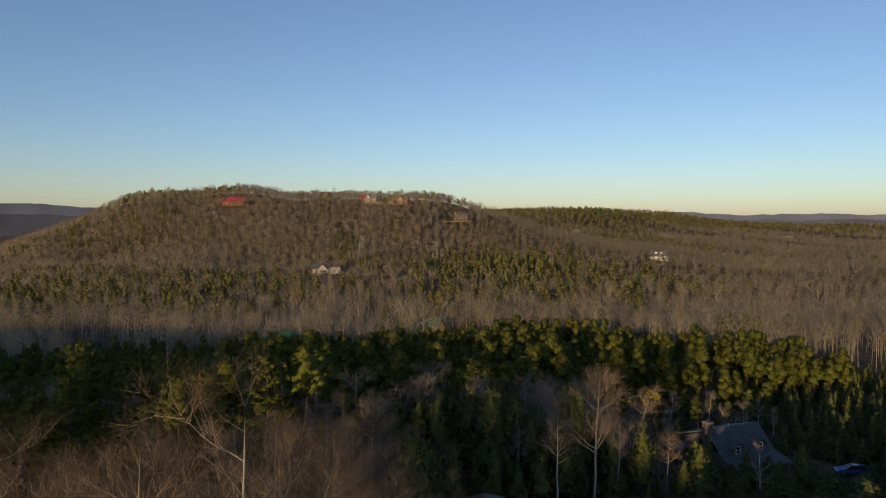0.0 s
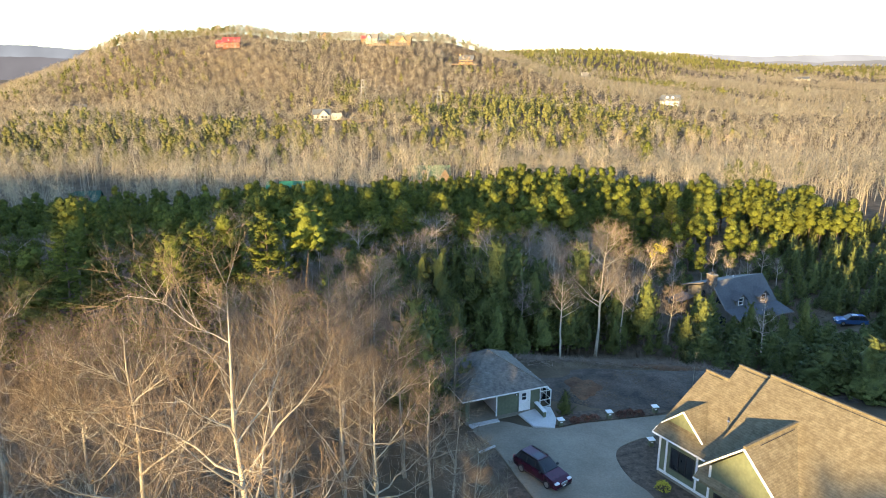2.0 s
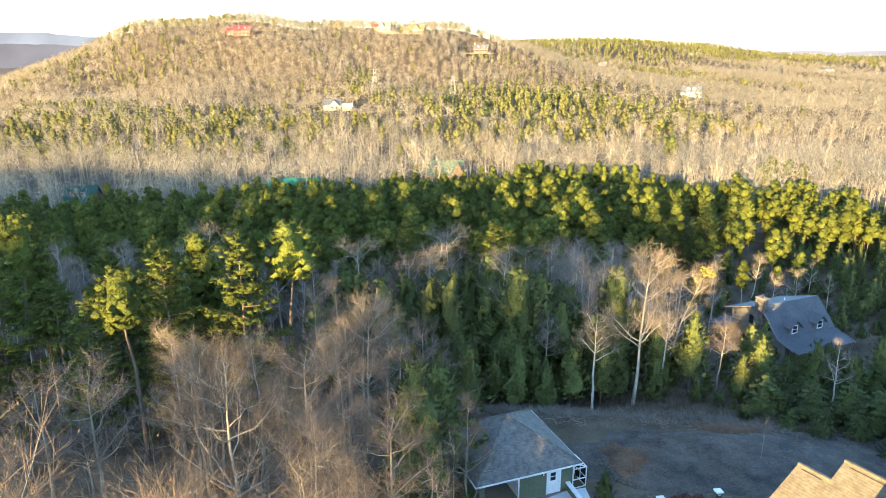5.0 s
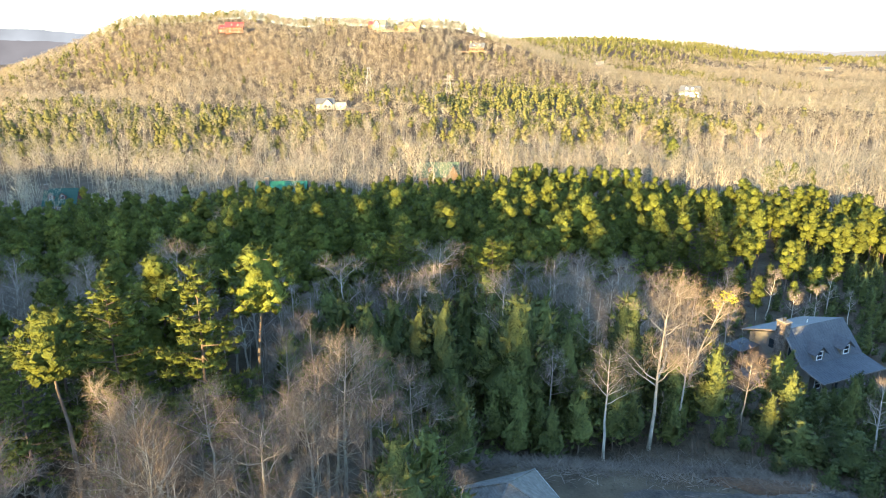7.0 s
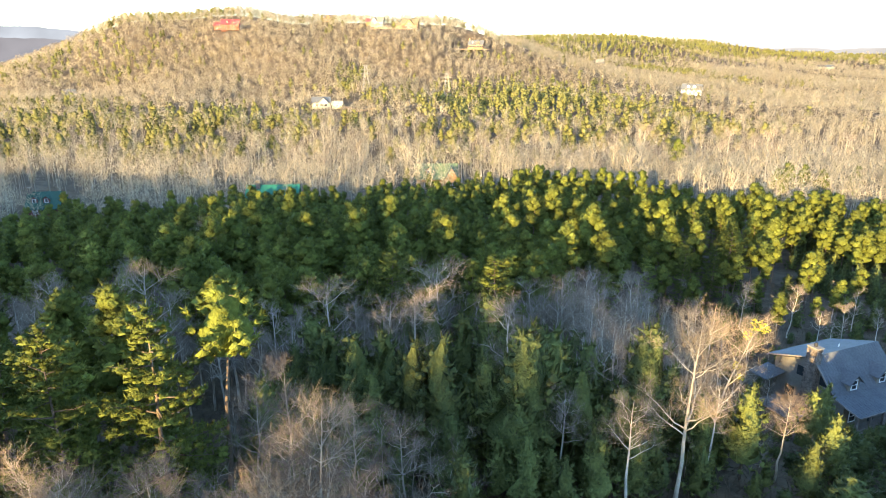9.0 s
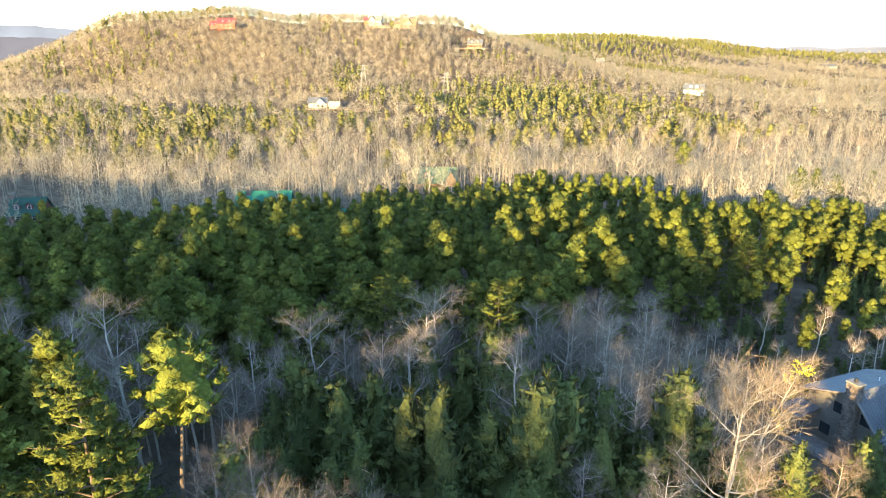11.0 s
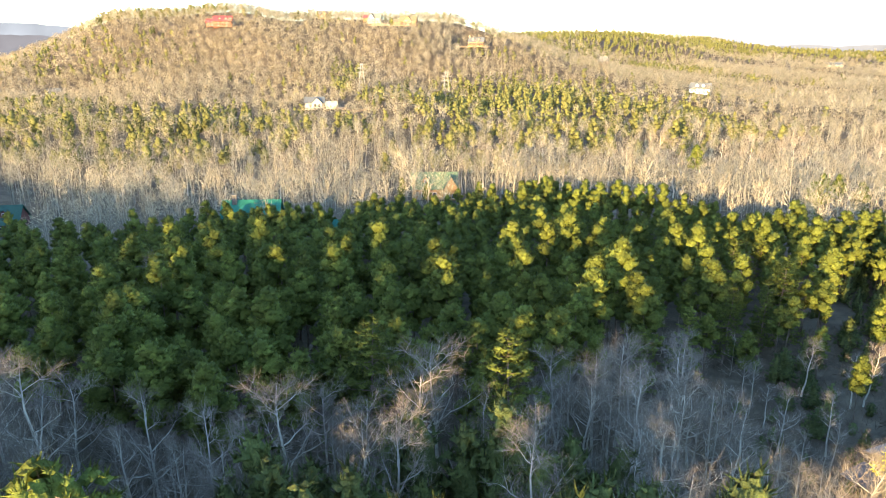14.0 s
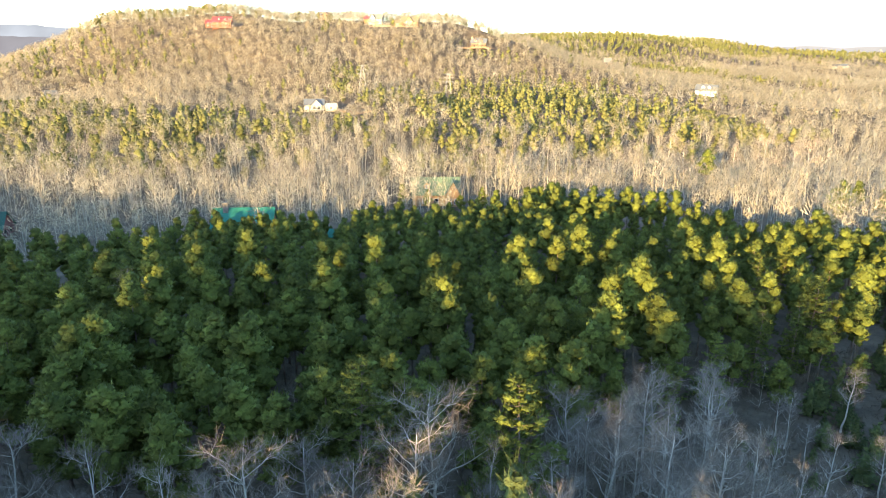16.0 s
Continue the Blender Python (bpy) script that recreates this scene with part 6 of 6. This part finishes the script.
house("valley_house", "house with a pale grey roof in a clearing", 132, 782, -9.6, 20, 16, 10, 4.0, 4.0, LOG, GREYMETAL, (), cross=(0.75, 6))
house("dark_frame_house", "small dark red steep-roofed house among pines", 162, 833, 3.2, -10, 8, 8, 3.0, 5.0, DARKLOG, GREYSHINGLE, ())
house("white_house", "white house with a pale roof and two dormers", 199, 628, -13.8, -28, 16, 9, 5.0, 4.2, WHITETRIM, GREYMETAL, (0.35, 0.65), storeys=2)
house("far_long_house", "long low pale house before the far pines", 505, 1004, -4.3, 0, 22, 9, 3.0, 2.6, CREAM, GREYMETAL, ())
house("cream_house", "cream house with a white two-storey porch", -91, 503, -14.7, 10, 12, 8, 3.6, 3.2, CREAM, GREYMETAL, (), cross=(0.62, 6), storeys=1, porch=True)
house("cream_house", "low cream wing beside the two-storey house", -80.5, 504, -14.7, 10, 7, 6, 2.4, 1.6, CREAM, CREAM, (), windows=((0.5, 1),))
house("slope_cottage", "yellow cottage with a white-edged roof among pines", -312, 592, -17.3, 38, 9, 8, 4.0, 3.4, CREAM, GREYSHINGLE, ())
house("slope_cottage", "dark-roofed cottage half hidden by trees", -345, 592, -19, -15, 11, 8, 3.0, 3.0, TAUPE, GREYSHINGLE, ())


def pylon(x, y, high, turn):
    p = root("lattice_pylon", x, y, float(ground_z(x, y)) - 0.3, turn, "pale galvanised lattice power pylon on the hillside", "pylon", "pylons")
    def wide(z):
        return 2.6 * (1 - z / high) ** 1.0 + 0.5
    levels = [0, 0.2, 0.38, 0.54, 0.68, 0.8, 0.9, 1.0]
    for sx, sy in ((1, 1), (1, -1), (-1, 1), (-1, -1)):
        part("leg", beam(bmesh.new(), (sx * wide(0), sy * wide(0), 0), (sx * wide(high * 0.97), sy * wide(high * 0.97), high), 0.16), STEEL, p)
    for a, b in zip(levels, levels[1:]):
        z0, z1 = a * high, b * high
        w0, w1 = wide(z0), wide(z1)
        bm = bmesh.new()
        for s in (-1, 1):
            beam(bm, (-w0, s * w0, z0), (w1, s * w1, z1), 0.08)
            beam(bm, (w0, s * w0, z0), (-w1, s * w1, z1), 0.08)
            beam(bm, (s * w0, -w0, z0), (s * w1, w1, z1), 0.08)
            beam(bm, (s * w0, w0, z0), (s * w1, -w1, z1), 0.08)
        part("bracing", bm, STEEL, p)
    for z, r in ((0.74, 4.2), (0.86, 3.6), (0.97, 2.6)):
        bm = bmesh.new()
        for s in (-1, 1):
            beam(bm, (0, 0, z * high + 0.5), (s * r, 0, z * high), 0.18)
            beam(bm, (0, 0, z * high - 0.4), (s * r, 0, z * high), 0.18)
        part("cross_arm", bm, STEEL, p)


pylon(-67, 556, 24, 15)
pylon(-6.6, 556, 23, 15)


def power_cable(a, b, sag, side):
    """One hanging wire between two pylons, and on."""
    k = np.linspace(0, 1, 24)
    pts = np.outer(1 - k, a) + np.outer(k, b) - np.outer(4 * k * (1 - k) * sag, (0, 0, 1))
    wire = Buffer()
    wire.tube(pts + (0, side, 0), np.full(24, 0.014), 4)
    tagged(new("power_cable", mesh_of("power_cable", *wire.arrays(), STEEL, True)), "thin grey power cable hung between the pylons", "cable", "power cables")


for high, side in ((0.74, 4.0), (0.74, -4.0), (0.86, 3.4), (0.86, -3.4), (0.97, 0.0)):
    z = float(ground_z(-6.6, 556)) + 23 * high
    power_cable((-6.6, 556, z), (-67, 556, float(ground_z(-67, 556)) + 24 * high), 0.8, side)
    power_cable((-6.6, 556, z), (330, 420, -24 + 26 * high), 6.0, side)


def patch(name, cx, cy, rx, ry, material, label, category, lift=0.12, step=2.0):
    """A draped patch of bare ground with an uneven edge."""
    n, rings = 40, 6
    wob = 1 + 0.18 * np.sin(np.arange(n) * 3 * 6.283 / n + cx) + 0.1 * np.sin(np.arange(n) * 7 * 6.283 / n + cy)
    v = [(cx, cy, float(ground_z(cx, cy)) + lift)]
    for k in range(1, rings + 1):
        for i in range(n):
            a = i * 6.283185 / n
            x, y = cx + math.cos(a) * rx * wob[i] * k / rings, cy + math.sin(a) * ry * wob[i] * k / rings
            v.append((x, y, float(ground_z(x, y)) + (lift if k < rings else -0.1)))
    f = [(0, 1 + i, 1 + (i + 1) % n) for i in range(n)]
    for k in range(rings - 1):
        for i in range(n):
            a, b = 1 + k * n + i, 1 + k * n + (i + 1) % n
            f += [(a, a + n, b + n), (a, b + n, b)]
    return tagged(new(name, mesh_of(name, v, f, material, True)), label, category, kind="structure")


patch("dirt_yard", 17, 64.5, 13, 4.8, DIRT, "bare grey-brown dirt yard behind the drive", "yard", 0.1)
patch("dirt_yard", 34, 66, 13, 5, DIRT, "bare dirt at the edge of the wood", "yard", 0.13)
patch("dirt_yard", 54, 98.5, 8, 4, DIRT, "trodden dirt before the cabin", "yard", 0.1)
patch("dirt_yard", 25, 71.2, 4.5, 1.7, REDDIRT, "red-brown churned soil along the brush", "yard", 0.17)
patch("dirt_yard", 13.6, 64.6, 1.9, 2.6, REDDIRT, "red-brown stain on the grey dirt yard", "yard", 0.135)
patch("clay_clearing", 172, 786, 12, 9, CLAY, "orange bare clay beside the valley house", "clearing", 0.5)
patch("clay_clearing", 15, 742, 17, 7, CLAY, "yellow bare clay below the slope house", "clearing", 0.6)
patch("clay_clearing", -66, 774, 20, 7, CLAY, "bare ground below the ridge houses", "clearing", 0.6)
patch("clay_clearing", -68, 506, 16, 5, CLAY, "bare drive beside the cream house", "clearing", 0.3)


# ---- brush along the wood's edge ----
def brush_stuff(name, x, y, rise, material, label):
    o = np.stack([x, y, ground_z(x, y)], 1)
    e = unit(rng.normal(size=(len(x), 3)) + (0, 0, 0.7)) * rng.uniform(0.4, 1.7, (len(x), 1))
    e[:, 2] = abs(e[:, 2]) * rise
    b = Buffer()
    b.blades(o, o + e, rng.uniform(0.03, 0.09, len(x)))
    tagged(new(name, mesh_of(name, *b.arrays(), material)), label, "brush", kind="stuff")


def brushwood():
    x, y = rng.uniform(-64, 80, 90000), 66.5 + rng.uniform(0, 1, 90000) ** 1.3 * 100
    ok = np.array([not any((px - ox) ** 2 + (py - oy) ** 2 < r * r for ox, oy, r in OPEN) for px, py in zip(x, y)])
    brush_stuff("brushwood", x[ok], y[ok], 1.0, TWIG, "tangle of dry brown brush at the wood's edge")
    x = rng.uniform(-6, 30, 13000)
    brush_stuff("brush_heap", x, rng.normal(74.6, 1.9, 13000) - 0.006 * (x - 10) ** 2 * (x > 10), 0.45, GREYTWIG, "line of grey cut brush behind the dirt yard")


brushwood()


def fallen_leaves():
    """Dry leaves and bits of stick strewn over the yard, thicker in some places."""
    b = Buffer()
    n = 9000
    x, y = rng.uniform(5, 34, n), rng.uniform(60.5, 73, n)
    keep = np.array([noise.noise((p * 0.3, q * 0.55, 2.0)) + 0.35 * noise.noise((p, q, 7.0)) for p, q in zip(x, y)]) > rng.uniform(-0.05, 0.5, n)
    x, y = x[keep], y[keep]
    o = np.stack([x, y, ground_z(x, y) + 0.15], 1)
    e = rng.normal(size=(len(x), 3)) * (1, 1, 0.2)
    b.tufts(o, o + unit(e) * rng.uniform(0.1, 0.36, (len(x), 1)), rng.uniform(0.06, 0.14, len(x)), np.tile((0, 0, 1.0), (len(x), 1)))
    tagged(new("fallen_leaves", mesh_of("fallen_leaves", *b.arrays(), LITTER)), "dry brown leaves and sticks strewn over the dirt yard", "leaves", kind="stuff")


fallen_leaves()


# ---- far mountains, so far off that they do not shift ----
# Haze is put into the ridge colour, which glows instead of taking sunlight.
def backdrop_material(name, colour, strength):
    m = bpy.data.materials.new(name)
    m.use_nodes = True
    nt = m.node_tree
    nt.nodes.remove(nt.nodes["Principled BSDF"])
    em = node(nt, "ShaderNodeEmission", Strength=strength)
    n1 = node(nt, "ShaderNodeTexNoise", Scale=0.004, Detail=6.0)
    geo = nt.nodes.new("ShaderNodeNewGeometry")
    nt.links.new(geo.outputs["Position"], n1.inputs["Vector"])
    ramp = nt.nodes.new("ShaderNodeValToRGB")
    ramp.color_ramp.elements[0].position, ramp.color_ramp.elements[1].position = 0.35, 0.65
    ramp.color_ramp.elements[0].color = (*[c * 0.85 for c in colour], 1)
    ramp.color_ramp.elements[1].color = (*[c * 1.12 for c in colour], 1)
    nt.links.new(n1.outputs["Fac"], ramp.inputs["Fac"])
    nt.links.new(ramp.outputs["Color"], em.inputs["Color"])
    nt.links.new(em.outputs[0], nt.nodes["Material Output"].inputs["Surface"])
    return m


def far_ridge(x0, x1, y, low, tops, colour, seed, label):
    xs = np.linspace(x0, x1, 160)
    h = np.interp(xs, *zip(*tops))
    h = h + np.array([noise.fractal((x * 0.004, seed, 0), 0.8, 2.0, 4) for x in xs]) * 9
    v, f = [], []
    for i, (x, z) in enumerate(zip(xs, h)):
        v += [(x, y, low), (x, y + 40, z * 0.5 + low * 0.5), (x, y + 120, z), (x, y + 400, low)]
        if i:
            a = (i - 1) * 4
            for k in range(3):
                f += [(a + k, a + 4 + k, a + 5 + k), (a + k, a + 5 + k, a + 1 + k)]
    tagged(new("far_mountains", mesh_of("far_mountains", v, f, backdrop_material("painted_haze", colour, 1.0), True)), label, "mountains", kind="structure")


far_ridge(-3900, -1000, 3000, -90, [(-3900, 42), (-2300, 30), (-1950, 40), (-1600, 26), (-1480, 58), (-1300, 60), (-1000, 10)], (0.042, 0.045, 0.056), 1.0, "wooded hills in painted blue haze")
far_ridge(-3200, -1000, 3900, -90, [(-3200, 112), (-2600, 108), (-2000, 78), (-1500, 60), (-1000, 20)], (0.065, 0.078, 0.10), 5.0, "distant mountain ridge in painted blue haze")
far_ridge(1000, 3300, 3700, -90, [(1000, 35), (1300, 50), (1700, 34), (2100, 42), (2500, 38), (3000, 44), (3300, 40)], (0.115, 0.125, 0.145), 9.0, "distant mountains in pale painted haze")
far_ridge(500, 3000, 2600, -90, [(500, 10), (1400, 14), (2200, 10), (3000, 12)], (0.08, 0.083, 0.09), 13.0, "low far hills in painted haze")
